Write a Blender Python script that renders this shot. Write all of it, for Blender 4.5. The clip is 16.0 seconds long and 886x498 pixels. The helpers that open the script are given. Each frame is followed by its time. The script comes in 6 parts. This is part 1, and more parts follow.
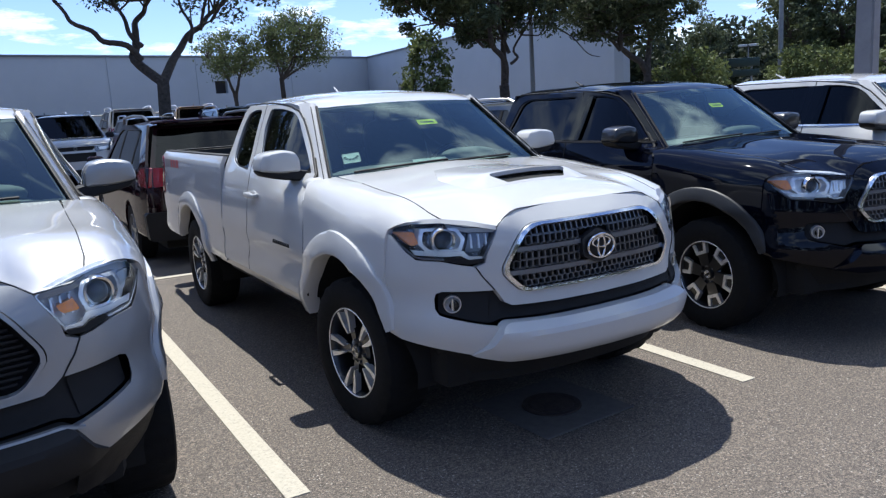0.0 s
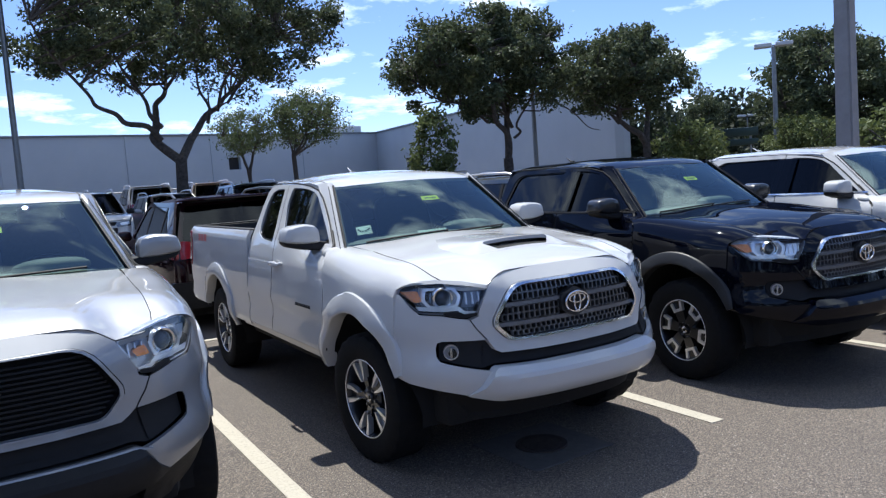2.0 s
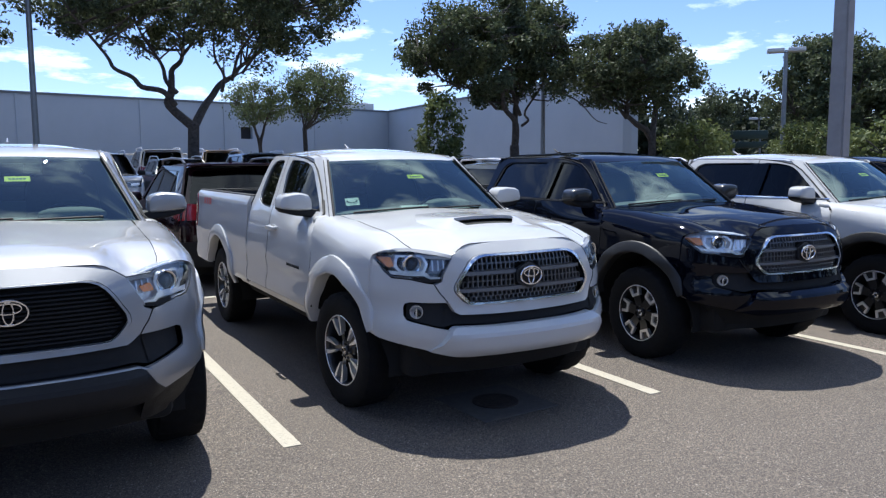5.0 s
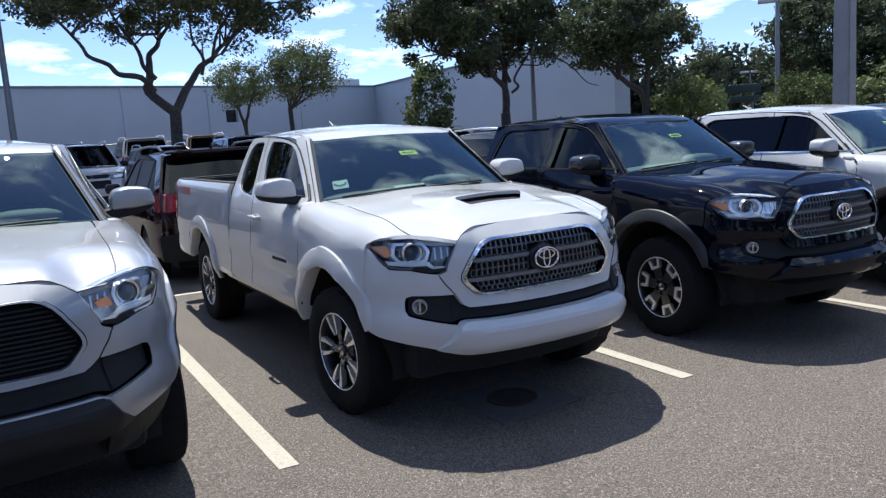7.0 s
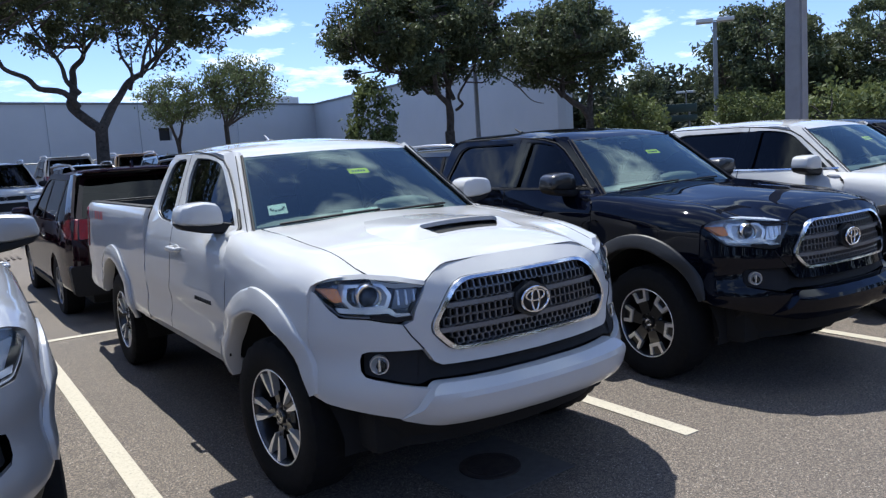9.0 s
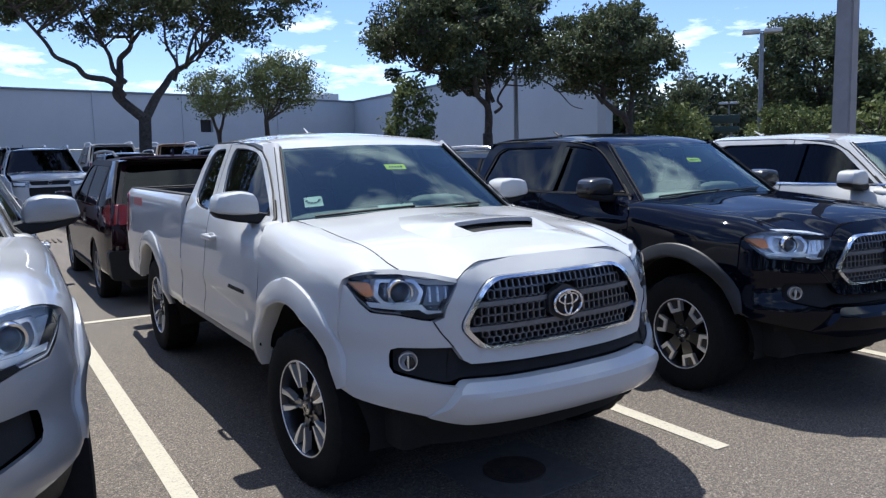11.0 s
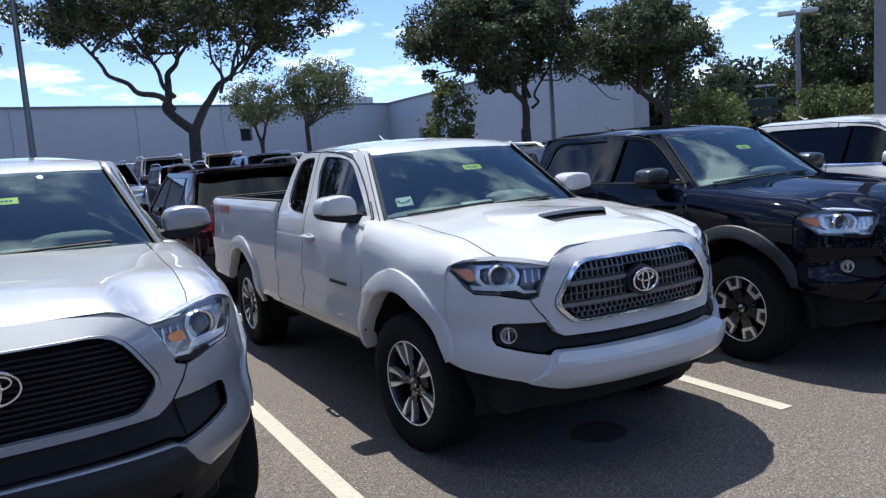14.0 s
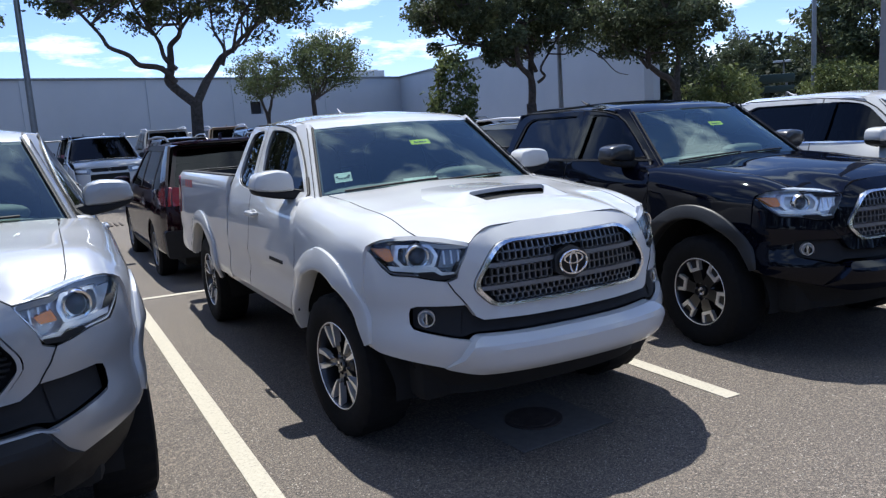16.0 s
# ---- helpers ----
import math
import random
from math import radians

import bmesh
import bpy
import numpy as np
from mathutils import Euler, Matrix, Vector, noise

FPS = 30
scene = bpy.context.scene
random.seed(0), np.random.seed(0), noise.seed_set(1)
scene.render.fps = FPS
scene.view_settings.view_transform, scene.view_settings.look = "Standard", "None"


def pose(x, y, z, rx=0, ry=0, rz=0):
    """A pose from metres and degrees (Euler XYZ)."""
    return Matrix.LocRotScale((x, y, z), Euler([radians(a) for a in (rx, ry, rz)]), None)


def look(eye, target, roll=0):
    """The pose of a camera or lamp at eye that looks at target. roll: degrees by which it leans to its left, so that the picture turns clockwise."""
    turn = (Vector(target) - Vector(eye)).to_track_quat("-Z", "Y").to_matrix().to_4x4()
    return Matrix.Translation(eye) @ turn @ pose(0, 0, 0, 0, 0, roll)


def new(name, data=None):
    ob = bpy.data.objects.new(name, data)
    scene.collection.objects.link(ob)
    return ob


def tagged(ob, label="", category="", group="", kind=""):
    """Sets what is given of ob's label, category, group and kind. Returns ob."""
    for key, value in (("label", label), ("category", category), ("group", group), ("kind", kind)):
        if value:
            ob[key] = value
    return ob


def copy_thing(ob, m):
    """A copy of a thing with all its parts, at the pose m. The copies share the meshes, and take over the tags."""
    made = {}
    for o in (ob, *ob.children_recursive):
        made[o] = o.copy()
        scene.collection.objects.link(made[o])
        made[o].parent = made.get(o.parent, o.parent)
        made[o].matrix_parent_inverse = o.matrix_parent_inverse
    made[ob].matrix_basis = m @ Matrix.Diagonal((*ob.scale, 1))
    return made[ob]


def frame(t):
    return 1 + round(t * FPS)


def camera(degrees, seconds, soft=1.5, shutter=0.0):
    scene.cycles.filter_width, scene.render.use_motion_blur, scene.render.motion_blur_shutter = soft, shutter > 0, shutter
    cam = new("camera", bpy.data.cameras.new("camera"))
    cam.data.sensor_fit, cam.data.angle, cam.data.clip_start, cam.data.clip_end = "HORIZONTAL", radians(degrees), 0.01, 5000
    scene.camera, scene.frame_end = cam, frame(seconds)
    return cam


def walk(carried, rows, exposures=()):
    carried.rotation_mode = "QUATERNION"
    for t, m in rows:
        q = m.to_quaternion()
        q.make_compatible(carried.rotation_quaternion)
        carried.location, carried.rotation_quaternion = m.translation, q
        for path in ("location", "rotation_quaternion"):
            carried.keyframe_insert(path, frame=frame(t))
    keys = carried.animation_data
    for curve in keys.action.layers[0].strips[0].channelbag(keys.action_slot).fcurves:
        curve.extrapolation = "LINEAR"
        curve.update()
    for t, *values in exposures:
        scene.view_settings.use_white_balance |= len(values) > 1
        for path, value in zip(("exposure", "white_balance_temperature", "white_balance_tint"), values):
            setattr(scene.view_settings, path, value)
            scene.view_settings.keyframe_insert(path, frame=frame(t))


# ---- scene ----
from mathutils import geometry

cam = camera(60.0, 16.0, 1.3)
PATH = [
    (0, (-2.354, -3.527, 1.59), (-1.371, -1.823, 1.227), -3.5),
    (0.5, (-2.413, -3.576, 1.609), (-1.472, -1.839, 1.295), -3.0),
    (1, (-2.565, -3.736, 1.617), (-1.592, -2.006, 1.373), -2.8),
    (1.5, (-2.626, -3.894, 1.654), (-1.635, -2.169, 1.445), -3.4),
    (2, (-2.631, -4.104, 1.629), (-1.646, -2.373, 1.449), -4.3),
    (2.5, (-2.705, -4.262, 1.639), (-1.709, -2.541, 1.421), -3.4),
    (3, (-2.83, -4.386, 1.623), (-1.842, -2.671, 1.34), -3.0),
    (3.5, (-2.851, -4.535, 1.628), (-1.839, -2.831, 1.359), -1.3),
    (4, (-2.806, -4.68, 1.606), (-1.845, -2.946, 1.337), -0.9),
    (4.2, (-2.791, -4.704, 1.602), (-1.818, -2.975, 1.353), -0.0),
    (6.3, (-2.626, -4.465, 1.64), (-1.651, -2.731, 1.435), -2.1),
    (6.5, (-2.609, -4.391, 1.641), (-1.607, -2.671, 1.443), -2.7),
    (7, (-2.498, -4.193, 1.618), (-1.527, -2.47, 1.323), -3.8),
    (7.5, (-2.31, -3.971, 1.602), (-1.354, -2.232, 1.355), -2.6),
    (8, (-2.23, -3.794, 1.586), (-1.266, -2.06, 1.336), -2.8),
    (8.5, (-2.178, -3.542, 1.604), (-1.113, -1.863, 1.394), -2.1),
    (9, (-2.17, -3.427, 1.601), (-1.064, -1.781, 1.344), -3.8),
    (9.5, (-2.16, -3.396, 1.601), (-1.111, -1.709, 1.368), -2.2),
    (9.7, (-2.156, -3.386, 1.595), (-1.125, -1.69, 1.354), -2.0),
    (11.8, (-2.189, -3.462, 1.581), (-1.153, -1.769, 1.331), -1.3),
    (12, (-2.2, -3.498, 1.586), (-1.176, -1.8, 1.327), -1.5),
    (12.5, (-2.244, -3.644, 1.605), (-1.232, -1.949, 1.28), -3.5),
    (13, (-2.372, -3.702, 1.606), (-1.448, -1.95, 1.328), -1.6),
    (13.5, (-2.582, -3.671, 1.612), (-1.622, -1.934, 1.365), -3.9),
    (14, (-2.65, -3.686, 1.619), (-1.696, -1.946, 1.369), -4.3),
    (14.5, (-2.662, -3.705, 1.619), (-1.692, -1.984, 1.304), -3.5),
    (15, (-2.656, -3.717, 1.623), (-1.697, -1.99, 1.313), -3.5),
    (15.5, (-2.523, -3.717, 1.62), (-1.534, -2.012, 1.278), -3.6),
    (16, (-2.169, -3.759, 1.584), (-1.259, -2.005, 1.273), -3.9),
]
walk(cam, [(t, look(eye, target, roll)) for t, eye, target, roll in PATH], [(0, 0.84, 5950, 8), (16, 0.84, 5950, 8)])

# ---- light ----
SUN_FROM = Vector((0.10, 0.48, 1.00))
world = bpy.data.worlds.new("sky")
scene.world = world
world.use_nodes = True
wt = world.node_tree
wt.nodes.clear()
w_out = wt.nodes.new("ShaderNodeOutputWorld")
w_bg = wt.nodes.new("ShaderNodeBackground")
w_sky = wt.nodes.new("ShaderNodeTexSky")
w_sky.sky_type = "NISHITA"
w_sky.sun_disc = False
w_sky.sun_elevation = math.atan2(SUN_FROM.z, math.hypot(SUN_FROM.x, SUN_FROM.y))
w_sky.sun_rotation = math.atan2(SUN_FROM.x, SUN_FROM.y)
w_sky.air_density, w_sky.dust_density, w_sky.ozone_density = 0.85, 0.12, 2.0
w_bg.inputs["Strength"].default_value = 0.089
w_co = wt.nodes.new("ShaderNodeTexCoord")
w_sep = wt.nodes.new("ShaderNodeSeparateXYZ")
wt.links.new(w_co.outputs["Generated"], w_sep.inputs[0])


def w_math(op, a, b=None):
    n = wt.nodes.new("ShaderNodeMath")
    n.operation = op
    for i, v in enumerate((a, b)):
        if v is None:
            continue
        if isinstance(v, (int, float)):
            n.inputs[i].default_value = v
        else:
            wt.links.new(v, n.inputs[i])
    return n.outputs[0]


w_den = w_math("ADD", w_math("MAXIMUM", w_sep.outputs["Z"], 0.0), 0.16)
w_cmb = wt.nodes.new("ShaderNodeCombineXYZ")
wt.links.new(w_math("DIVIDE", w_sep.outputs["X"], w_den), w_cmb.inputs[0])
wt.links.new(w_math("DIVIDE", w_sep.outputs["Y"], w_den), w_cmb.inputs[1])
w_noise = wt.nodes.new("ShaderNodeTexNoise")
w_noise.inputs["Scale"].default_value = 2.2
w_noise.inputs["Detail"].default_value = 7.0
w_noise.inputs["Roughness"].default_value = 0.6
wt.links.new(w_cmb.outputs[0], w_noise.inputs["Vector"])
w_ramp = wt.nodes.new("ShaderNodeValToRGB")
w_ramp.color_ramp.elements[0].position = 0.58
w_ramp.color_ramp.elements[1].position = 0.70
wt.links.new(w_math("ADD", w_noise.outputs["Fac"], w_math("ADD", w_math("MULTIPLY", w_sep.outputs["Z"], 0.10), w_math("MULTIPLY", w_math("POWER", w_math("SUBTRACT", 1.0, w_sep.outputs["Z"]), 4.0), 0.05))), w_ramp.inputs[0])
w_up = w_math("GREATER_THAN", w_sep.outputs["Z"], 0.0)
w_fac = w_math("MULTIPLY", w_ramp.outputs[0], w_up)
w_mix = wt.nodes.new("ShaderNodeMixRGB")
w_mix.inputs[2].default_value = (9.0, 9.9, 10.6, 1)
wt.links.new(w_fac, w_mix.inputs[0])
w_hue = wt.nodes.new("ShaderNodeMixRGB")
w_hue.blend_type = "MULTIPLY"
w_hue.inputs[0].default_value = 1.0
w_hue.inputs[2].default_value = (0.88, 0.895, 1.12, 1)
wt.links.new(w_sky.outputs[0], w_hue.inputs[1])
wt.links.new(w_hue.outputs[0], w_mix.inputs[1])
wt.links.new(w_mix.outputs[0], w_bg.inputs["Color"])
wt.links.new(w_bg.outputs[0], w_out.inputs[0])

sun = new("sun", bpy.data.lights.new("sun", "SUN"))
sun.data.energy, sun.data.angle, sun.data.color = 3.95, radians(0.53), (1.0, 0.93, 0.82)
sun.matrix_world = look(SUN_FROM * 40, (0, 0, 0))


# ---- materials ----
def nodes_of(name):
    m = bpy.data.materials.new(name)
    m.use_nodes = True
    t = m.node_tree
    return m, t, t.nodes["Principled BSDF"]


def grain(t, scale, detail=4.0, rough=0.6, coord="Object"):
    c = t.nodes.new("ShaderNodeTexCoord")
    n = t.nodes.new("ShaderNodeTexNoise")
    n.inputs["Scale"].default_value, n.inputs["Detail"].default_value, n.inputs["Roughness"].default_value = scale, detail, rough
    t.links.new(c.outputs[coord], n.inputs["Vector"])
    return n.outputs["Fac"]


def ramp(t, fac, stops):
    r = t.nodes.new("ShaderNodeValToRGB")
    els = r.color_ramp.elements
    while len(els) < len(stops):
        els.new(0.5)
    for e, (p, c) in zip(els, stops):
        e.position = p
        e.color = (*c, 1) if len(c) == 3 else c
    t.links.new(fac, r.inputs[0])
    return r.outputs[0]


def bump(t, b, height, strength, dist=0.01):
    n = t.nodes.new("ShaderNodeBump")
    n.inputs["Strength"].default_value, n.inputs["Distance"].default_value = strength, dist
    t.links.new(height, n.inputs["Height"])
    t.links.new(n.outputs[0], b.inputs["Normal"])


def dim(c, k):
    return tuple(v * k for v in c)


def surface(name, color, rough=0.5, metal=0.0, coat=0.0, vary=0.12, scale=6.0, relief=0.0, relief_scale=80.0, spec=0.5):
    m, t, b = nodes_of(name)
    c = ramp(t, grain(t, scale), [(0.3, dim(color, 1 - vary)), (0.7, dim(color, 1 + vary))])
    t.links.new(c, b.inputs["Base Color"])
    b.inputs["Roughness"].default_value, b.inputs["Metallic"].default_value = rough, metal
    b.inputs["Coat Weight"].default_value, b.inputs["Coat Roughness"].default_value = coat, 0.03
    b.inputs["Specular IOR Level"].default_value = spec
    if relief:
        bump(t, b, grain(t, relief_scale), relief)
    return m


def see_through(name, tint, gloss_rough=0.0, ior=1.5, shine=(1, 1, 1)):
    m = bpy.data.materials.new(name)
    m.use_nodes = True
    t = m.node_tree
    t.nodes.clear()
    out = t.nodes.new("ShaderNodeOutputMaterial")
    tr, gl, mx, fr = (t.nodes.new("ShaderNode" + k) for k in ("BsdfTransparent", "BsdfGlossy", "MixShader", "Fresnel"))
    tr.inputs["Color"].default_value = (*tint, 1)
    gl.inputs["Roughness"].default_value = gloss_rough
    gl.inputs["Color"].default_value = (*shine, 1)
    fr.inputs["IOR"].default_value = ior
    t.links.new(fr.outputs[0], mx.inputs[0])
    t.links.new(tr.outputs[0], mx.inputs[1])
    t.links.new(gl.outputs[0], mx.inputs[2])
    t.links.new(mx.outputs[0], out.inputs[0])
    return m


M_WHITE = surface("white_pearl_paint", (0.52, 0.52, 0.515), 0.55, 0.0, 1.0, 0.015, 3, spec=0.1)
M_SILVER = surface("silver_metallic_paint", (0.315, 0.32, 0.33), 0.42, 0.45, 1.0, 0.03, 900)
M_BLUE = surface("dark_blue_paint", (0.002, 0.0026, 0.0065), 0.5, 0.0, 0.55, 0.15, 4, spec=0.0)
M_MAROON = surface("dark_maroon_paint", (0.014, 0.004, 0.006), 0.5, 0.0, 0.7, 0.15, 4, spec=0.0)
M_GREY = surface("dark_grey_paint", (0.10, 0.108, 0.115), 0.32, 0.5, 1.0, 0.08, 4)
M_TAN = surface("tan_paint", (0.45, 0.33, 0.22), 0.35, 0.3, 1.0, 0.05, 4)
M_PLASTIC = surface("black_plastic", (0.009, 0.009, 0.010), 0.6, 0, 0, 0.15, 20, 0.15, 400, spec=0.3)
M_FLARE = surface("charcoal_plastic", (0.017, 0.018, 0.020), 0.5, 0, 0, 0.1, 20, 0.1, 300)
M_DARK = surface("underbody_black", (0.006, 0.006, 0.006), 0.9)
M_RUBBER = surface("tyre_rubber", (0.007, 0.007, 0.0075), 0.9, 0, 0, 0.2, 30, 0.2, 120, spec=0.25)
M_CHROME = surface("chrome", (0.84, 0.85, 0.87), 0.14, 1.0, 0, 0.02, 5)
M_SATIN = surface("satin_grey_metal", (0.18, 0.19, 0.21), 0.35, 0.8, 0, 0.06, 30)
M_CELL = surface("bright_grey_grille", (0.17, 0.175, 0.19), 0.32, 0.7, 0, 0.05, 30)
M_ALLOY = surface("machined_alloy", (0.82, 0.82, 0.83), 0.34, 0.75, 0.3, 0.04, 40)
M_RIMBLACK = surface("black_wheel_paint", (0.012, 0.012, 0.013), 0.3, 0, 0.6, 0.1, 30)
M_GLASS = see_through("windshield_glass", (0.30, 0.43, 0.42), 0.0, 2.3, (0.84, 1.0, 0.96))
M_TINT = see_through("tinted_glass", (0.035, 0.04, 0.045), 0.0, 1.36)
M_LENS = see_through("lamp_lens", (0.92, 0.95, 0.97), 0.02, 1.45)
M_BOWL = surface("bright_lamp_housing", (0.76, 0.79, 0.83), 0.30, 0.35, 0, 0.25, 30)
M_SMOKE = surface("dark_lamp_housing", (0.17, 0.18, 0.20), 0.22, 0.7, 0.5, 0.5, 26)
M_REFLECTOR = surface("bright_reflector", (0.86, 0.88, 0.91), 0.20, 0.45, 0.5, 0.03, 20)
M_AMBER = surface("amber_reflector", (0.85, 0.30, 0.06), 0.3, 0, 0.6, 0.15, 60)
M_RED = surface("red_lamp", (0.24, 0.010, 0.018), 0.15, 0, 1.0, 0.2, 30)
M_SEAT = surface("grey_seat_cloth", (0.10, 0.10, 0.105), 0.85, 0, 0, 0.12, 60)
M_DASH = surface("grey_dashboard", (0.20, 0.22, 0.21), 0.7, 0, 0, 0.1, 30)
M_STICKER = surface("yellow_sticker", (0.72, 0.80, 0.03), 0.6, 0, 0, 0.05, 40)
M_PAPER = surface("white_paper", (0.75, 0.80, 0.78), 0.7, 0, 0, 0.04, 40)
M_INK = surface("dark_print", (0.06, 0.09, 0.08), 0.6)
M_DECAL = surface("red_decal", (0.50, 0.12, 0.12), 0.5)
M_DECALGREY = surface("grey_decal", (0.28, 0.26, 0.27), 0.5)


def asphalt():
    m, t, b = nodes_of("asphalt")
    big = grain(t, 0.35, 5, 0.6)
    fine = grain(t, 165, 3, 0.85)
    c = t.nodes.new("ShaderNodeTexCoord")
    v = t.nodes.new("ShaderNodeTexVoronoi")
    v.inputs["Scale"].default_value = 170
    t.links.new(c.outputs["Object"], v.inputs["Vector"])
    mid = grain(t, 75, 4, 0.8)
    a = ramp(t, big, [(0.3, (0.084, 0.070, 0.058)), (0.72, (0.111, 0.093, 0.077))])
    both = t.nodes.new("ShaderNodeMath")
    both.operation = "MULTIPLY_ADD"
    both.inputs[1].default_value = 0.5
    half = t.nodes.new("ShaderNodeMath")
    half.operation = "MULTIPLY"
    half.inputs[1].default_value = 0.5
    t.links.new(mid, half.inputs[0])
    t.links.new(fine, both.inputs[0])
    t.links.new(half.outputs[0], both.inputs[2])
    g = ramp(t, both.outputs[0], [(0.39, (0.16, 0.16, 0.17)), (0.49, (0.82, 0.82, 0.82)), (0.60, (2.6, 2.5, 2.36))])
    mx = t.nodes.new("ShaderNodeMixRGB")
    mx.blend_type = "MULTIPLY"
    mx.inputs[0].default_value = 1
    t.links.new(a, mx.inputs[1])
    t.links.new(g, mx.inputs[2])
    sp = ramp(t, v.outputs["Color"], [(0.84, (0, 0, 0)), (0.92, (0.24, 0.23, 0.205))])
    ad = t.nodes.new("ShaderNodeMixRGB")
    ad.blend_type = "ADD"
    ad.inputs[0].default_value = 1
    t.links.new(mx.outputs[0], ad.inputs[1])
    t.links.new(sp, ad.inputs[2])
    st = grain(t, 1.6, 6, 0.65)
    s2 = ramp(t, st, [(0.30, (0.72, 0.72, 0.74)), (0.42, (1, 1, 1))])
    m2 = t.nodes.new("ShaderNodeMixRGB")
    m2.blend_type = "MULTIPLY"
    m2.inputs[0].default_value = 1
    t.links.new(ad.outputs[0], m2.inputs[1])
    t.links.new(s2, m2.inputs[2])
    t.links.new(m2.outputs[0], b.inputs["Base Color"])
    b.inputs["Roughness"].default_value = 0.78
    b.inputs["Specular IOR Level"].default_value = 0.5
    bump(t, b, fine, 0.6, 0.006)
    return m


def line_paint():
    m, t, b = nodes_of("worn_line_paint")
    w = grain(t, 60, 5, 0.75)
    c = ramp(t, w, [(0.34, (0.25, 0.24, 0.22)), (0.42, (0.40, 0.365, 0.29)), (0.7, (0.49, 0.45, 0.36))])
    t.links.new(c, b.inputs["Base Color"])
    b.inputs["Roughness"].default_value = 0.7
    bump(t, b, grain(t, 130, 3, 0.8), 0.4, 0.004)
    return m


M_ASPHALT, M_LINE = asphalt(), line_paint()


# ---- building blocks ----
class Curve:
    """A smooth monotone curve through a few points."""

    def __init__(self, *pts):
        self.x, self.y = [p[0] for p in pts], [p[1] for p in pts]
        n = len(pts)
        d = [(self.y[i + 1] - self.y[i]) / (self.x[i + 1] - self.x[i]) for i in range(n - 1)]
        self.m = [d[0]] + [0 if d[i - 1] * d[i] <= 0 else 2 * d[i - 1] * d[i] / (d[i - 1] + d[i]) for i in range(1, n - 1)] + [d[-1]]

    def __call__(self, v):
        x, y, m = self.x, self.y, self.m
        if v <= x[0]:
            return y[0]
        if v >= x[-1]:
            return y[-1]
        i = 0
        while v > x[i + 1]:
            i += 1
        h = x[i + 1] - x[i]
        s = (v - x[i]) / h
        return y[i] * (1 + 2 * s) * (1 - s) ** 2 + m[i] * h * s * (1 - s) ** 2 + y[i + 1] * s * s * (3 - 2 * s) + m[i + 1] * h * s * s * (s - 1)


def part(name, bm, material, parent=None, label="", sharp=35, flat=False):
    if material in (M_GLASS, M_TINT, M_LENS):
        # panes face outwards from the middle of their car
        for f in bm.faces:
            f.normal_update()
            if f.normal.dot(f.calc_center_median() - Vector((0, 1.4, 1.0))) < 0:
                f.normal_flip()
    me = bpy.data.meshes.new(name)
    bm.to_mesh(me)
    bm.free()
    me.materials.append(material)
    if not flat:
        me.shade_smooth()
        me.set_sharp_from_angle(angle=radians(sharp))
    ob = new(name, me)
    if parent:
        ob.parent = parent
    if label:
        ob["label"] = label
    return ob


def thing(name, at, label, category, group="", kind=""):
    ob = new(name)
    ob.matrix_world = at
    return tagged(ob, label, category, group, kind)


def fillet(pts, r, n=4):
    """A closed outline with its corners rounded; r is one radius or one for each corner."""
    out = []
    for i, p in enumerate(pts):
        p = Vector(p)
        a, b = Vector(pts[i - 1]) - p, Vector(pts[(i + 1) % len(pts)]) - p
        rr = r[i] if isinstance(r, (list, tuple)) else r
        c = min(rr, 0.45 * a.length, 0.45 * b.length)
        if c < 1e-4:
            out.append(p)
            continue
        a, b = p + a.normalized() * c, p + b.normalized() * c
        for k in range(n + 1):
            s = k / n
            out.append(a * (1 - s) ** 2 + p * 2 * s * (1 - s) + b * s * s)
    return [tuple(v) for v in out]


def dense(poly, step):
    out = []
    for i, p in enumerate(poly):
        q = poly[(i + 1) % len(poly)]
        n = max(1, int(math.dist(p, q) / step + 0.5))
        out += [(p[0] + (q[0] - p[0]) * k / n, p[1] + (q[1] - p[1]) * k / n) for k in range(n)]
    return out


def within(x, y, poly):
    odd = False
    j = len(poly) - 1
    for i in range(len(poly)):
        (xi, yi), (xj, yj) = poly[i], poly[j]
        if (yi > y) != (yj > y) and x < (xj - xi) * (y - yi) / (yj - yi) + xi:
            odd = not odd
        j = i
    return odd


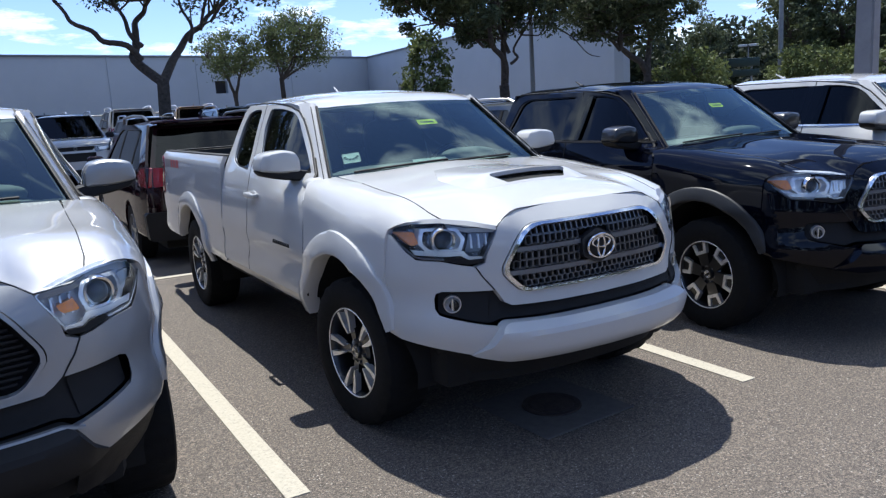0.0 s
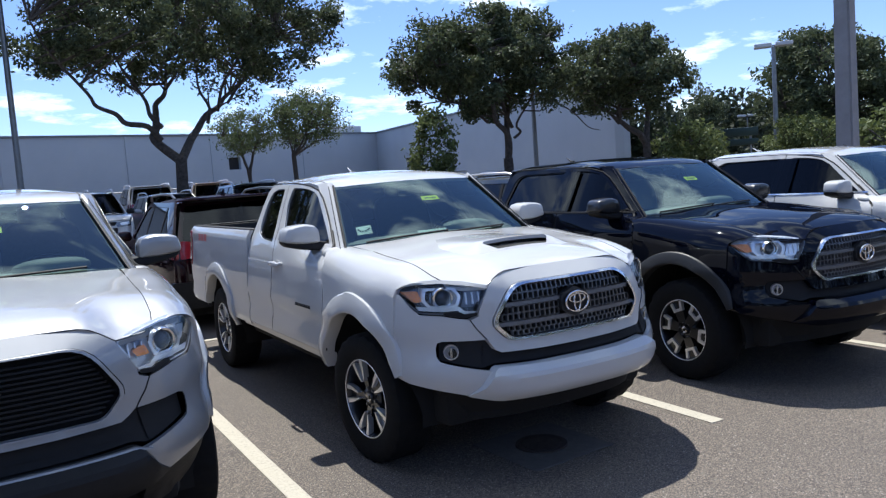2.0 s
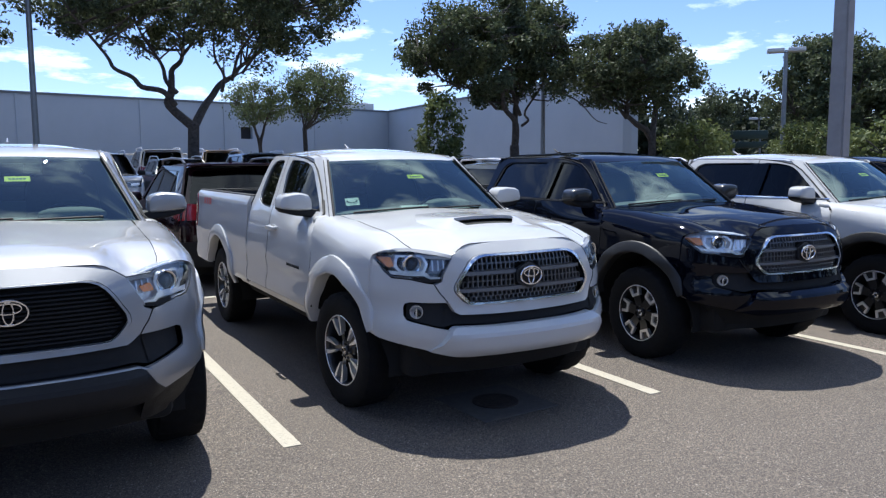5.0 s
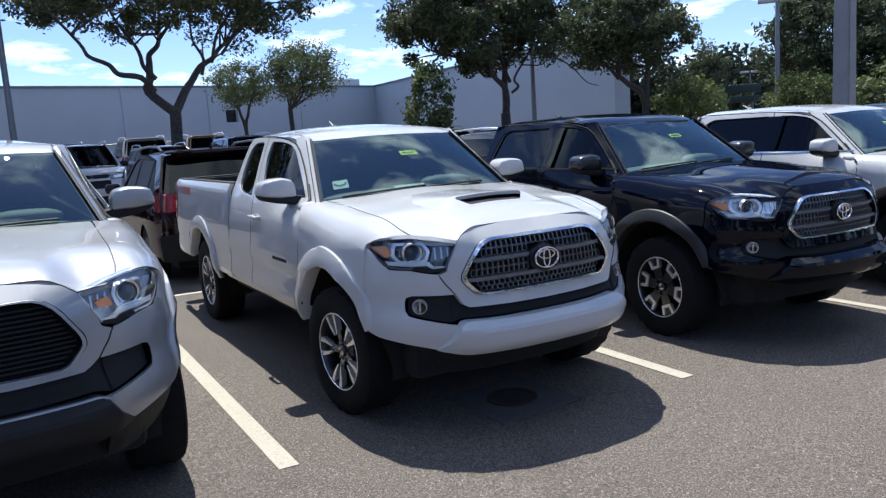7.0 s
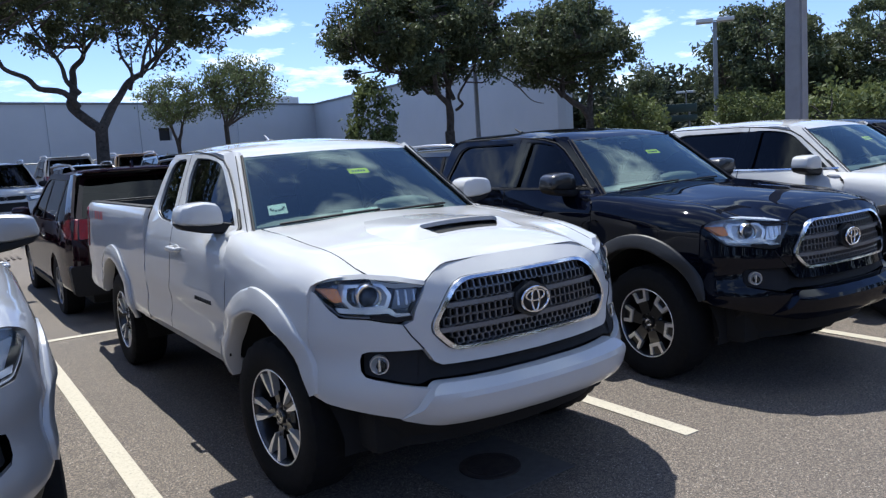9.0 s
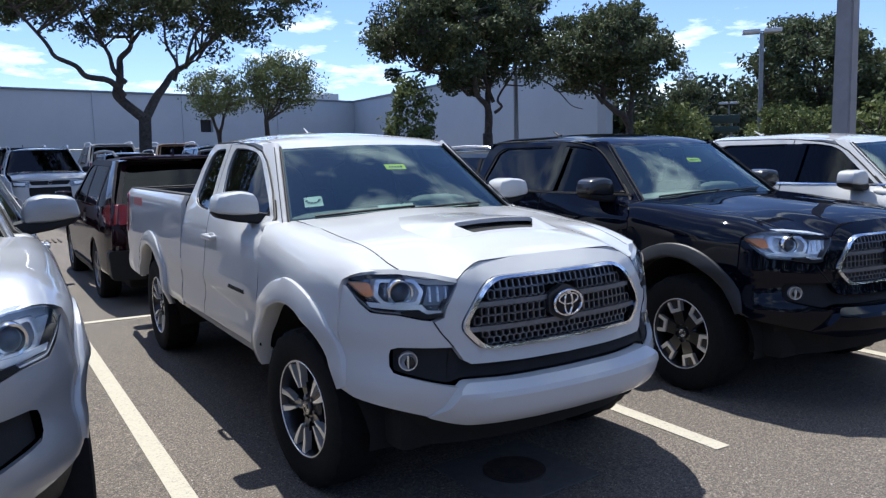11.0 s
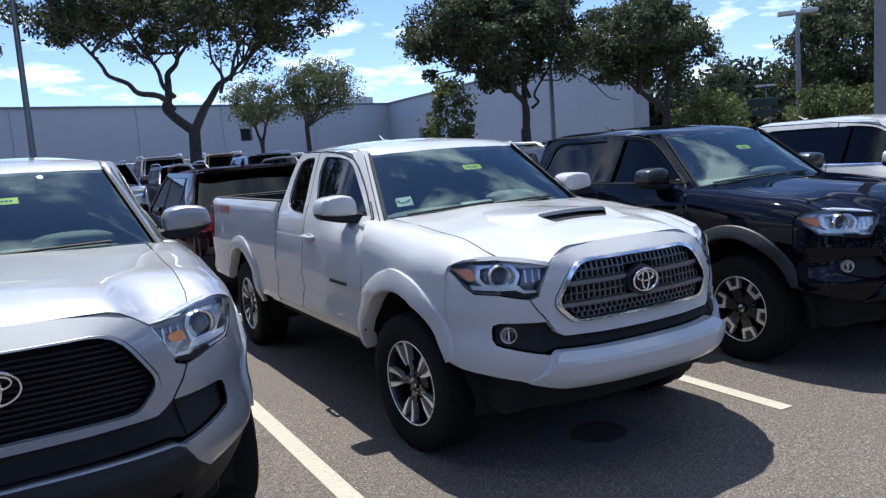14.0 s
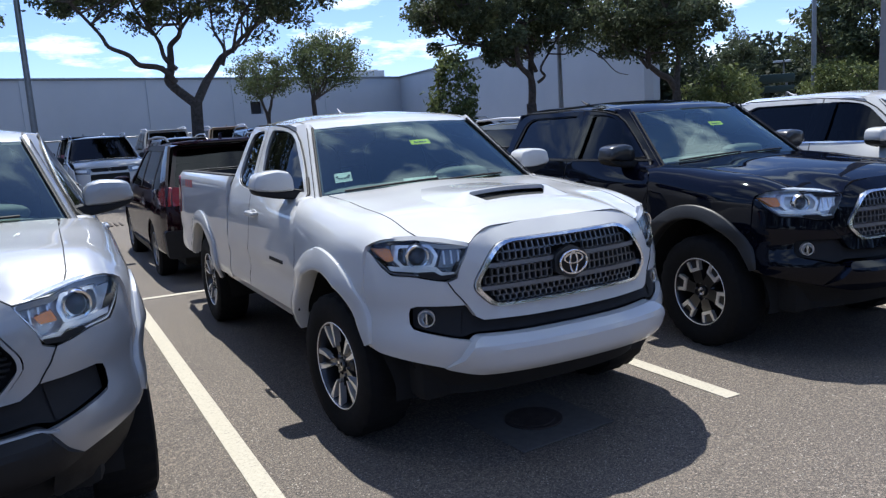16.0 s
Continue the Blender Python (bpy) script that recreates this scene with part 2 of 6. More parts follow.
def sheet(outer, holes, step, shape, rim=None, bm=None):
    """A curved panel: an outline with holes, filled and laid on the surface that shape() gives; rim() is where its turned-in edge ends."""
    bm = bm or bmesh.new()
    loops = [dense(l, step) for l in (outer, *holes)]
    pts, edges = [], []
    for l in loops:
        k = len(pts)
        pts += l
        edges += [(k + i, k + (i + 1) % len(l)) for i in range(len(l))]
    border = np.array(pts)
    xs, ys = [p[0] for p in loops[0]], [p[1] for p in loops[0]]
    x = min(xs) + step / 2
    while x < max(xs):
        y = min(ys) + step / 2
        while y < max(ys):
            if within(x, y, loops[0]) and not any(within(x, y, h) for h in loops[1:]):
                if ((border - (x, y)) ** 2).sum(1).min() > (0.55 * step) ** 2:
                    pts.append((x, y))
            y += step
        x += step
    vs, _, fs, *_ = geometry.delaunay_2d_cdt([Vector(p) for p in pts], edges, [], 0, 1e-6)
    made = [bm.verts.new(shape(*v)) for v in vs]
    for f in fs:
        cx, cy = sum(vs[i][0] for i in f) / len(f), sum(vs[i][1] for i in f) / len(f)
        if within(cx, cy, loops[0]) and not any(within(cx, cy, h) for h in loops[1:]):
            bm.faces.new([made[i] for i in f])
    for v in [v for v in made if not v.link_faces]:
        bm.verts.remove(v)
    if rim:
        new_of = {}
        for e in [e for e in bm.edges if len(e.link_faces) == 1 and e.verts[0] not in new_of.values()]:
            for v in e.verts:
                if v not in new_of:
                    new_of[v] = bm.verts.new(rim(v.co))
            a, b = e.verts
            bm.faces.new((a, b, new_of[b], new_of[a]))
    bmesh.ops.recalc_face_normals(bm, faces=bm.faces)
    return bm


def box(bm, lo, hi, bevel=0.0, seg=2, m=None):
    made = bmesh.ops.create_cube(bm, size=1)["verts"]
    for v in made:
        v.co = Vector([lo[i] + (v.co[i] + 0.5) * (hi[i] - lo[i]) for i in range(3)])
    if bevel:
        es = list({e for v in made for e in v.link_edges})
        made = list({v for f in bmesh.ops.bevel(bm, geom=es, offset=bevel, segments=seg, affect="EDGES", profile=0.5)["faces"] for v in f.verts} | {v for v in made if v.is_valid})
    if m is not None:
        for v in made:
            v.co = m @ v.co
    return bm


def puffy(bm, c, half, power=4.0, nu=20, nv=12, shear=(0, 0)):
    """A rounded block (superellipsoid)."""
    def w(v, p):
        return math.copysign(abs(v) ** p, v)
    p = 2 / power
    rows = []
    for j in range(nv + 1):
        b = -math.pi / 2 + math.pi * j / nv
        row = []
        for i in range(nu):
            a = 2 * math.pi * i / nu
            x, y, z = w(math.cos(b), p) * w(math.cos(a), p), w(math.cos(b), p) * w(math.sin(a), p), w(math.sin(b), p)
            row.append(bm.verts.new((c[0] + half[0] * x + shear[0] * z, c[1] + half[1] * y + shear[1] * z, c[2] + half[2] * z)))
        rows.append(row)
    for a, b in zip(rows, rows[1:]):
        for i in range(nu):
            bm.faces.new((a[i], a[(i + 1) % nu], b[(i + 1) % nu], b[i]))
    bmesh.ops.remove_doubles(bm, verts=rows[0] + rows[-1], dist=1e-5)
    return bm


def lathe(bm, profile, seg=40, m=None, wobble=None):
    """Turn (radius, along-x) pairs round the x axis."""
    rows = []
    for k, (r, x) in enumerate(profile):
        row = []
        for i in range(seg):
            a = 2 * math.pi * i / seg
            rr = r + (wobble(k, i) if wobble else 0)
            row.append(bm.verts.new((x, rr * math.cos(a), rr * math.sin(a))))
        rows.append(row)
    for a, b in zip(rows, rows[1:]):
        for i in range(seg):
            bm.faces.new((a[i], a[(i + 1) % seg], b[(i + 1) % seg], b[i]))
    if m is not None:
        bmesh.ops.transform(bm, matrix=m, verts=bm.verts)
    return bm


def tube(bm, pts, radii, seg=8, cap=True):
    pts = [Vector(p) for p in pts]
    rows = []
    side = Vector((1, 0, 0))
    for i, p in enumerate(pts):
        d = (pts[min(i + 1, len(pts) - 1)] - pts[max(i - 1, 0)]).normalized()
        side = (side - d * side.dot(d))
        side = side.normalized() if side.length > 1e-4 else d.orthogonal().normalized()
        up = d.cross(side)
        r = radii[i] if isinstance(radii, (list, tuple)) else radii
        rows.append([bm.verts.new(p + r * (math.cos(2 * math.pi * k / seg) * side + math.sin(2 * math.pi * k / seg) * up)) for k in range(seg)])
    for a, b in zip(rows, rows[1:]):
        for k in range(seg):
            bm.faces.new((a[k], a[(k + 1) % seg], b[(k + 1) % seg], b[k]))
    if cap:
        bm.faces.new(rows[0][::-1])
        bm.faces.new(rows[-1])
    return bm


def ring(bm, c, ax, az, r, seg=40, tilt=0.0, ny=6):
    """An oval ring of round section in the plane that faces -y."""
    pts = [(c[0] + ax * math.cos(2 * math.pi * k / seg), c[1] - tilt * math.sin(2 * math.pi * k / seg), c[2] + az * math.sin(2 * math.pi * k / seg)) for k in range(seg)]
    rows = []
    for k, p in enumerate(pts):
        o = Vector((math.cos(2 * math.pi * k / seg) * az, 0, math.sin(2 * math.pi * k / seg) * ax)).normalized()
        rows.append([bm.verts.new(Vector(p) + r * (math.cos(2 * math.pi * j / ny) * o + math.sin(2 * math.pi * j / ny) * Vector((0, 1, 0)))) for j in range(ny)])
    for k in range(seg):
        a, b = rows[k], rows[(k + 1) % seg]
        for j in range(ny):
            bm.faces.new((a[j], a[(j + 1) % ny], b[(j + 1) % ny], b[j]))
    return bm


def prism(bm, poly, y0, y1, place=lambda x, y, z: (x, y, z)):
    """A flat outline in x, z given depth along y."""
    a = [bm.verts.new(place(x, y0, z)) for x, z in poly]
    b = [bm.verts.new(place(x, y1, z)) for x, z in poly]
    n = len(poly)
    bm.faces.new(a)
    bm.faces.new(b[::-1])
    for i in range(n):
        bm.faces.new((a[i], b[i], b[(i + 1) % n], a[(i + 1) % n]))
    return bm


def shell(outline, rings):
    """A closed rounded form: an outline in x, z drawn in or out about its middle at each depth y."""
    cx = (min(p[0] for p in outline) + max(p[0] for p in outline)) / 2
    cz = (min(p[1] for p in outline) + max(p[1] for p in outline)) / 2
    b = bmesh.new()
    rows = [[b.verts.new((cx + (x - cx) * k, y, cz + (z - cz) * k)) for x, z in outline] for k, y in rings]
    n = len(outline)
    for r0, r1 in zip(rows, rows[1:]):
        for i in range(n):
            b.faces.new((r0[i], r0[(i + 1) % n], r1[(i + 1) % n], r1[i]))
    b.faces.new(rows[0])
    b.faces.new(rows[-1])
    bmesh.ops.recalc_face_normals(b, faces=b.faces)
    return b


# ---- the pickup trucks ----
# In a truck's own axes the front axle stands over the origin, y runs to the rear and z up.
YC = Curve((0.38, -0.83), (0.5, -0.915), (0.6, -0.925), (0.70, -0.90), (0.8, -0.88), (1.0, -0.86), (1.06, -0.838), (1.10, -0.80), (1.14, -0.752))
CV = Curve((0, 0), (0.2, 0.008), (0.4, 0.036), (0.5, 0.066), (0.6, 0.115), (0.7, 0.20), (0.78, 0.29), (0.85, 0.41), (0.875, 0.50))
WZ = Curve((0.38, 0.87), (0.5, 0.905), (0.6, 0.936), (0.66, 0.935), (0.735, 0.923), (0.82, 0.931), (0.85, 0.940), (0.875, 0.934), (1.0, 0.921), (1.15, 0.90), (1.27, 0.862), (1.4, 0.792), (1.5, 0.742), (1.72, 0.630))
WBED = Curve((0.38, 0.87), (0.5, 0.905), (0.6, 0.936), (0.66, 0.935), (0.735, 0.924), (0.82, 0.931), (0.9, 0.931), (1.0, 0.922), (1.16, 0.908), (1.26, 0.902), (1.30, 0.892), (1.32, 0.880), (1.335, 0.862))
WY = Curve((-0.7, -0.14), (-0.45, -0.058), (-0.1, -0.005), (0.2, 0), (4.0, 0), (4.5, -0.02))
HC = Curve((-0.80, 1.115), (-0.72, 1.145), (-0.6, 1.170), (-0.3, 1.200), (0.1, 1.228), (0.55, 1.255))
ROOF = Curve((0.90, 1.612), (0.98, 1.640), (1.1, 1.676), (1.4, 1.719), (1.8, 1.744), (2.2, 1.737), (2.7, 1.733))
EAVE = Curve((0.90, 1.575), (1.1, 1.636), (1.3, 1.675), (2.7, 1.675))
TAPER = Curve((0.45, 0.115), (0.62, 0.100), (0.75, 0.084), (0.90, 0.062), (1.05, 0.034), (1.20, 0.014), (1.45, 0.0))
X_ARC, S_ARC = [0.0], [0.0]
for k in range(1, 176):
    xx = k * 0.005
    S_ARC.append(S_ARC[-1] + math.hypot(0.005, CV(xx) - CV(xx - 0.005)))
    X_ARC.append(xx)


def along(x):
    return math.copysign(float(np.interp(abs(x), X_ARC, S_ARC)), x)


def half_width(y, z):
    lift = min(1.0, max(0.0, (z - 1.13) / 0.14))
    return (WBED if y > 2.2 else WZ)(z) + WY(y) - (TAPER(y) * lift * lift * (3 - 2 * lift) if y < 1.45 else 0.0)


def hood_z(x, y):
    a = abs(x)
    s = min(1.0, max(0.0, (a - 0.37) / 0.14))
    fore = min(1.0, max(0.0, (-0.15 - y) / 0.5))
    z = HC(y) - 0.055 * (1 - 0.7 * min(1.0, max(0.0, (y + 0.48) / 0.7))) * (a / 0.70) ** 3 - 0.045 * fore * fore * s * s * (3 - 2 * s)
    z += 0.016 * min(1.0, a / 0.70) ** 3 * math.exp(-((y + 0.33) / 0.22) ** 2)
    return z + 0.018 * max(0.0, 1 - (a / 0.46) ** 2) ** 2 * min(1, max(0, (y + 0.75) / 0.3))


def front_face(off=0.0):
    def f(s, z):
        x = math.copysign(float(np.interp(abs(s), S_ARC, X_ARC)), s)
        k = half_width(-0.40, z) / 0.875
        t = min(1.0, abs(x) / 0.875) ** 4
        return Vector((x * k + math.copysign(off * t, x) * -1, YC(z) + CV(abs(x)) + off * (1 - 0.8 * t), z))
    return f


def side_face(sx, off=0.0):
    def f(y, q):
        if q <= 1.0:
            return Vector((sx * (half_width(y, q) - off), y, q))
        e = min(1.0, (q - 1.0) / 0.30) * math.pi / 2
        w1, xg = half_width(y, 1.0) - off, 0.677
        zt = hood_z(xg, y)
        p = 0.52 + 0.33 * min(1.0, max(0.0, (0.45 - y) / 0.7))
        return Vector((sx * (xg + (w1 - xg) * max(0.0, math.cos(e)) ** p), y, 1.0 + (zt - 1.0) * math.sin(e) ** min(1.0, p * 1.25) - off * 0.5))
    return f


def cab_face(sx, off=0.0):
    return lambda y, z: Vector((sx * (half_width(min(y, 2.19), z) - off), y, z))


def bed_face(sx, off=0.0):
    return lambda y, z: Vector((sx * (half_width(max(y, 2.21), z) - off), y, z))


def fr(pts):
    return [(along(x), z) for x, z in pts]


def arc(cy, cz, r, a0, a1, n=16):
    return [(cy + r * math.cos(radians(a0 + (a1 - a0) * k / n)), cz + r * math.sin(radians(a0 + (a1 - a0) * k / n))) for k in range(n + 1)]


def pillar_y(z):
    return 0.535 + (z - 1.243) * 1.26


def glass_edge(z):
    return 0.722 - 0.387 * (z - 1.243)


def inwards(d):
    return lambda c: c + Vector((-math.copysign(d, c.x), 0, 0))


BACK = lambda c: c + Vector((0, 0.035, 0))
DOWN = lambda c: c + Vector((0, 0, -0.025))


def wheel(truck, x, y, style, steer=0.0):
    """A wheel whose outer face looks along +x or -x."""
    sx = 1 if x > 0 else -1
    hub = new("wheel")
    hub.parent = truck
    hub.matrix_basis = Matrix.Translation((x, y, 0.385)) @ Matrix.Rotation(radians(steer if y < 1 else 0) + (0 if sx > 0 else math.pi), 4, "Z") @ Matrix.Rotation(0.35 + y, 4, "X")
    lug = lambda k, i: 0.0 if k not in (3, 4, 5, 6, 7) else (0.0 if (i // 2 + (k > 5)) % 2 else -0.008)
    part("tyre", lathe(bmesh.new(), [(0.225, -0.115), (0.30, -0.132), (0.352, -0.130), (0.376, -0.118), (0.385, -0.085), (0.385, 0.0), (0.385, 0.085), (0.376, 0.118), (0.352, 0.130), (0.30, 0.132), (0.245, 0.122), (0.225, 0.11)], 96, wobble=lug), M_RUBBER, hub)
    part("rim", lathe(bmesh.new(), [(0.236, 0.100), (0.240, 0.112), (0.236, 0.120), (0.227, 0.118), (0.221, 0.105)], 64), M_RIMBLACK, hub)
    part("rim_edge", lathe(bmesh.new(), [(0.2265, 0.117), (0.2285, 0.1205), (0.2325, 0.121), (0.2345, 0.119)], 64), M_ALLOY, hub, "thin bright machined rim edge")
    part("rim_barrel", lathe(bmesh.new(), [(0.221, 0.105), (0.213, 0.08), (0.205, -0.03), (0.195, -0.10)], 48), M_RIMBLACK, hub)
    part("brake_disc", lathe(bmesh.new(), [(0.001, 0.0), (0.15, 0.0), (0.15, -0.02), (0.20, -0.04), (0.205, -0.06)], 32), M_DARK, hub)
    core = bmesh.new()
    lathe(core, [(0.001, 0.098), (0.034, 0.098), (0.038, 0.09), (0.04, 0.078), (0.075, 0.074), (0.088, 0.06), (0.09, 0.02)], 32)
    part("hub_cap", core, M_RIMBLACK, hub)
    em = bmesh.new()
    for r in (0.020, 0.012):
        lathe(em, [(r, 0.0985), (r + 0.003, 0.1), (r + 0.006, 0.0985)], 20)
    part("hub_badge", em, M_CHROME, hub)
    n = 5 if style == "sport" else 6
    for k in range(n):
        turn = Matrix.Rotation(2 * math.pi * k / n, 4, "X")
        spin = lambda bm: bmesh.ops.transform(bm, matrix=turn, verts=bm.verts)
        b = bmesh.new()
        if style == "sport":
            prism(b, [(-0.020, 0.06), (0.020, 0.06), (0.040, 0.222), (-0.040, 0.222)], 0.055, 0.083, lambda x, d, z: (d, x, z))
        else:
            prism(b, [(-0.036, 0.06), (0.036, 0.06), (0.052, 0.215), (-0.052, 0.215)], 0.055, 0.092, lambda x, d, z: (d, x, z))
        spin(b)
        part("spoke", b, M_RIMBLACK, hub)
        for s in (-1, 1):
            b = bmesh.new()
            if style == "sport":
                prism(b, [(s * 0.013, 0.103), (s * 0.019, 0.099), (s * 0.045, 0.160), (s * 0.060, 0.221), (s * 0.030, 0.228), (s * 0.027, 0.175)], 0.070, 0.105, lambda x, d, z: (d + (z - 0.09) * 0.07, x, z))
            else:
                prism(b, [(s * 0.001, 0.142), (s * 0.045, 0.142), (s * 0.062, 0.219), (s * 0.040, 0.225), (s * 0.026, 0.164), (s * 0.001, 0.164)], 0.075, 0.104, lambda x, d, z: (d, x, z))
            spin(b)
            part("spoke_face", b, M_ALLOY, hub, "machined bright spoke face", flat=True)
    for k in range(6):
        b = bmesh.new()
        lathe(b, [(0.001, 0.09), (0.008, 0.09), (0.010, 0.07)], 10)
        a = 2 * math.pi * (k + 0.5) / 6
        bmesh.ops.translate(b, vec=(0, 0.058 * math.cos(a), 0.058 * math.sin(a)), verts=b.verts)
        part("wheel_nut", b, M_SATIN, hub)
    return hub


def pickup(at, label, paint, cab="access", grille="chrome", wheels="sport", flare=None, scoop=True, fog=True, skid=None, mirror=None, handle=None, papers=False, cover=False, steer=0.0):
    t = thing("pickup_truck", at, label, "pickup truck", "pickup trucks parked in a row")
    flare, skid, mirror, handle = flare or paint, skid or paint, mirror or paint, handle or paint
    double = cab == "double"
    cab_end = 2.19 if not double else 2.62
    # underbody and wheel wells
    b = bmesh.new()
    box(b, (-0.70, -0.62, 0.30), (0.70, 0.62, 0.62), 0.05)
    box(b, (-0.78, 0.55, 0.40), (0.78, 2.70, 0.60), 0.04)
    box(b, (-0.60, 2.6, 0.42), (0.60, 4.40, 0.75), 0.04)
    box(b, (-0.50, -0.45, 0.55), (0.50, 0.30, 1.05), 0.04)
    box(b, (-0.30, 3.15, 0.28), (0.30, 3.36, 0.48), 0.05)
    part("underbody", b, M_DARK, t)
    for sx in (-1, 1):
        for cy in (0.03, 3.25):
            b = bmesh.new()
            lo, hi = [], []
            for k in range(25):
                a = radians(-12 + 204 * k / 24)
                yy, zz = cy + 0.515 * math.cos(a), 0.40 + 0.515 * math.sin(a)
                lo.append(b.verts.new((sx * 0.52, yy, zz)))
                hi.append(b.verts.new((sx * (half_width(yy, min(zz, 0.99)) - 0.03), yy, zz)))
            for k in range(24):
                b.faces.new((lo[k], lo[k + 1], hi[k + 1], hi[k]))
            b.faces.new(lo)
            part("wheel_well", b, M_DARK, t)
    for x in (-0.785, 0.785):
        for y in (0.0, 3.236):
            wheel(t, x, y, wheels, steer)
    # fenders, doors, bed sides
    for sx in (-1, 1):
        f_out = [(-0.60, 1.295), (-0.2, 1.295), (0.2, 1.295), (0.585, 1.295), (0.60, 1.235), (0.545, 1.195), (0.495, 1.14), (0.478, 1.11), (0.478, 0.9), (0.48, 0.60)] + arc(0.03, 0.40, 0.50, 20, 158) + [(-0.425, 0.60), (-0.425, 1.03), (-0.43, 1.085)]
        part("fender", sheet(f_out, [], 0.05, side_face(sx), inwards(0.03)), paint, t)
        wline = [(0.675, 1.262), (0.740, 1.320), (0.870, 1.410), (0.980, 1.503), (1.055, 1.567), (1.150, 1.613), (1.335, 1.640), (1.600, 1.650), (1.590, 1.530), (1.500, 1.400), (1.400, 1.300), (1.375, 1.262)] if not double else [(0.675, 1.262), (0.740, 1.320), (0.870, 1.410), (0.980, 1.503), (1.055, 1.567), (1.150, 1.613), (1.30, 1.636), (1.46, 1.642), (1.46, 1.272)]
        frame_top = [(0.490, 1.13), (0.535, 1.190), (0.625, 1.253), (0.745, 1.347), (0.895, 1.468), (1.015, 1.562), (1.110, 1.614), (1.255, 1.646), (1.42, 1.665)]
        d_end = 1.565 if not double else 1.535
        split = [(1.715, 1.676), (1.690, 1.590), (1.630, 1.450), (1.560, 1.330), (1.532, 1.20), (1.545, 0.85), (1.585, 0.585)] if not double else [(d_end, 1.676), (d_end, 1.2), (d_end + 0.012, 0.85), (d_end + 0.045, 0.585)]
        d_out = [(0.50, 0.585), (0.488, 0.9)] + frame_top + split
        wl = fillet(wline, [0.01, 0.03, 0.08, 0.08, 0.06, 0.06, 0.08, 0.05, 0.05, 0.05, 0.04, 0.02] if not double else [0.01, 0.03, 0.08, 0.08, 0.06, 0.06, 0.06, 0.02, 0.02])
        door = part("front_door", sheet(d_out, [wl], 0.06, cab_face(sx), inwards(0.03)), paint, t)
        part("window", sheet(wl, [], 0.12, cab_face(sx, 0.018)), M_TINT, door, "tinted glass")
        part("window_seal", sheet(wl, [fillet([(y + (1.15 - y) * 0.03, z + (1.47 - z) * 0.05) for y, z in wline], 0.03)], 0.06, cab_face(sx, 0.006)), M_PLASTIC, door)
        if not double:
            r_out = [(y + 0.012, z) for y, z in reversed(split)] + [(2.06, 1.684), (2.14, 1.672), (2.185, 1.635), (2.200, 1.50), (2.180, 1.34), (2.172, 1.20), (2.175, 1.05), (2.18, 0.585)]
            rline = [(1.600, 1.252), (1.640, 1.335), (1.710, 1.440), (1.755, 1.560), (1.785, 1.650), (1.975, 1.648), (2.075, 1.620), (2.100, 1.550), (2.090, 1.430), (2.030, 1.312), (1.860, 1.268)]
            rr = [0.03, 0.05, 0.06, 0.05, 0.05, 0.06, 0.05, 0.05, 0.06, 0.06, 0.06]
        else:
            r_out = [(1.595, 0.585), (1.56, 0.85), (1.546, 1.2), (1.546, 1.676), (2.40, 1.680), (2.50, 1.655), (2.56, 1.60), (2.600, 1.28), (2.60, 1.05), (2.60, 0.70), (2.55, 0.585)]
            rline = [(1.60, 1.272), (1.60, 1.642), (2.32, 1.640), (2.42, 1.600), (2.49, 1.36), (2.45, 1.285)]
            rr = [0.02, 0.02, 0.07, 0.07, 0.06, 0.05]
        rl = fillet(rline, rr)
        door2 = part("rear_door", sheet(r_out, [rl], 0.07, cab_face(sx), inwards(0.03)), paint, t)
        part("window", sheet(rl, [], 0.12, cab_face(sx, 0.018)), M_TINT, door2, "tinted glass")
        part("window_seal", sheet(rl, [fillet([(y + (1.85 - y) * 0.05, z + (1.46 - z) * 0.06) for y, z in rline], 0.03)], 0.06, cab_face(sx, 0.006)), M_PLASTIC, door2)
        if double:
            strip = [(0.60, 1.268), (2.50, 1.268), (2.50, 1.282), (0.60, 1.282)]
            part("belt_trim", sheet(strip, [], 0.1, cab_face(sx, -0.006), inwards(0.01)), M_CHROME if handle is not M_BLUE else M_PLASTIC, t)
        for yh in ([1.40] if not double else [1.38, 2.30]):
            b = bmesh.new()
            xh = half_width(1.3, 1.10)
            puffy(b, (sx * (xh + 0.035), yh, 1.105), (0.014, 0.105, 0.017), 3.0, 16, 8)
            puffy(b, (sx * (xh + 0.012), yh - 0.085, 1.105), (0.026, 0.018, 0.014), 3.0, 12, 8)
            puffy(b, (sx * (xh + 0.012), yh + 0.085, 1.105), (0.026, 0.018, 0.014), 3.0, 12, 8)
            part("door_handle", b, handle, t)
            b = bmesh.new()
            puffy(b, (sx * (xh - 0.004), yh, 1.095), (0.008, 0.075, 0.035), 2.5, 18, 8)
            part("handle_recess", b, paint, t)
        s_out = [(0.53, 0.520), (0.49, 0.575), (cab_end + 0.01, 0.575), (cab_end + 0.28, 0.575), (cab_end + 0.26, 0.53)]
        part("rocker_panel", sheet(s_out, [], 0.06, cab_face(sx, 0.012), inwards(0.06)), paint, t)
        b0 = cab_end + 0.010
        b_out = [(b0, 0.555), (b0, 1.33), (4.36, 1.33), (4.385, 1.30), (4.40, 0.62), (4.30, 0.58)] + arc(3.25, 0.40, 0.50, 20, 162) + [(2.66, 0.555)]
        if double:
            b_out = [(b0, 0.66), (b0, 1.33), (4.36, 1.33), (4.385, 1.30), (4.40, 0.62), (4.30, 0.58)] + arc(3.25, 0.40, 0.50, 20, 150)
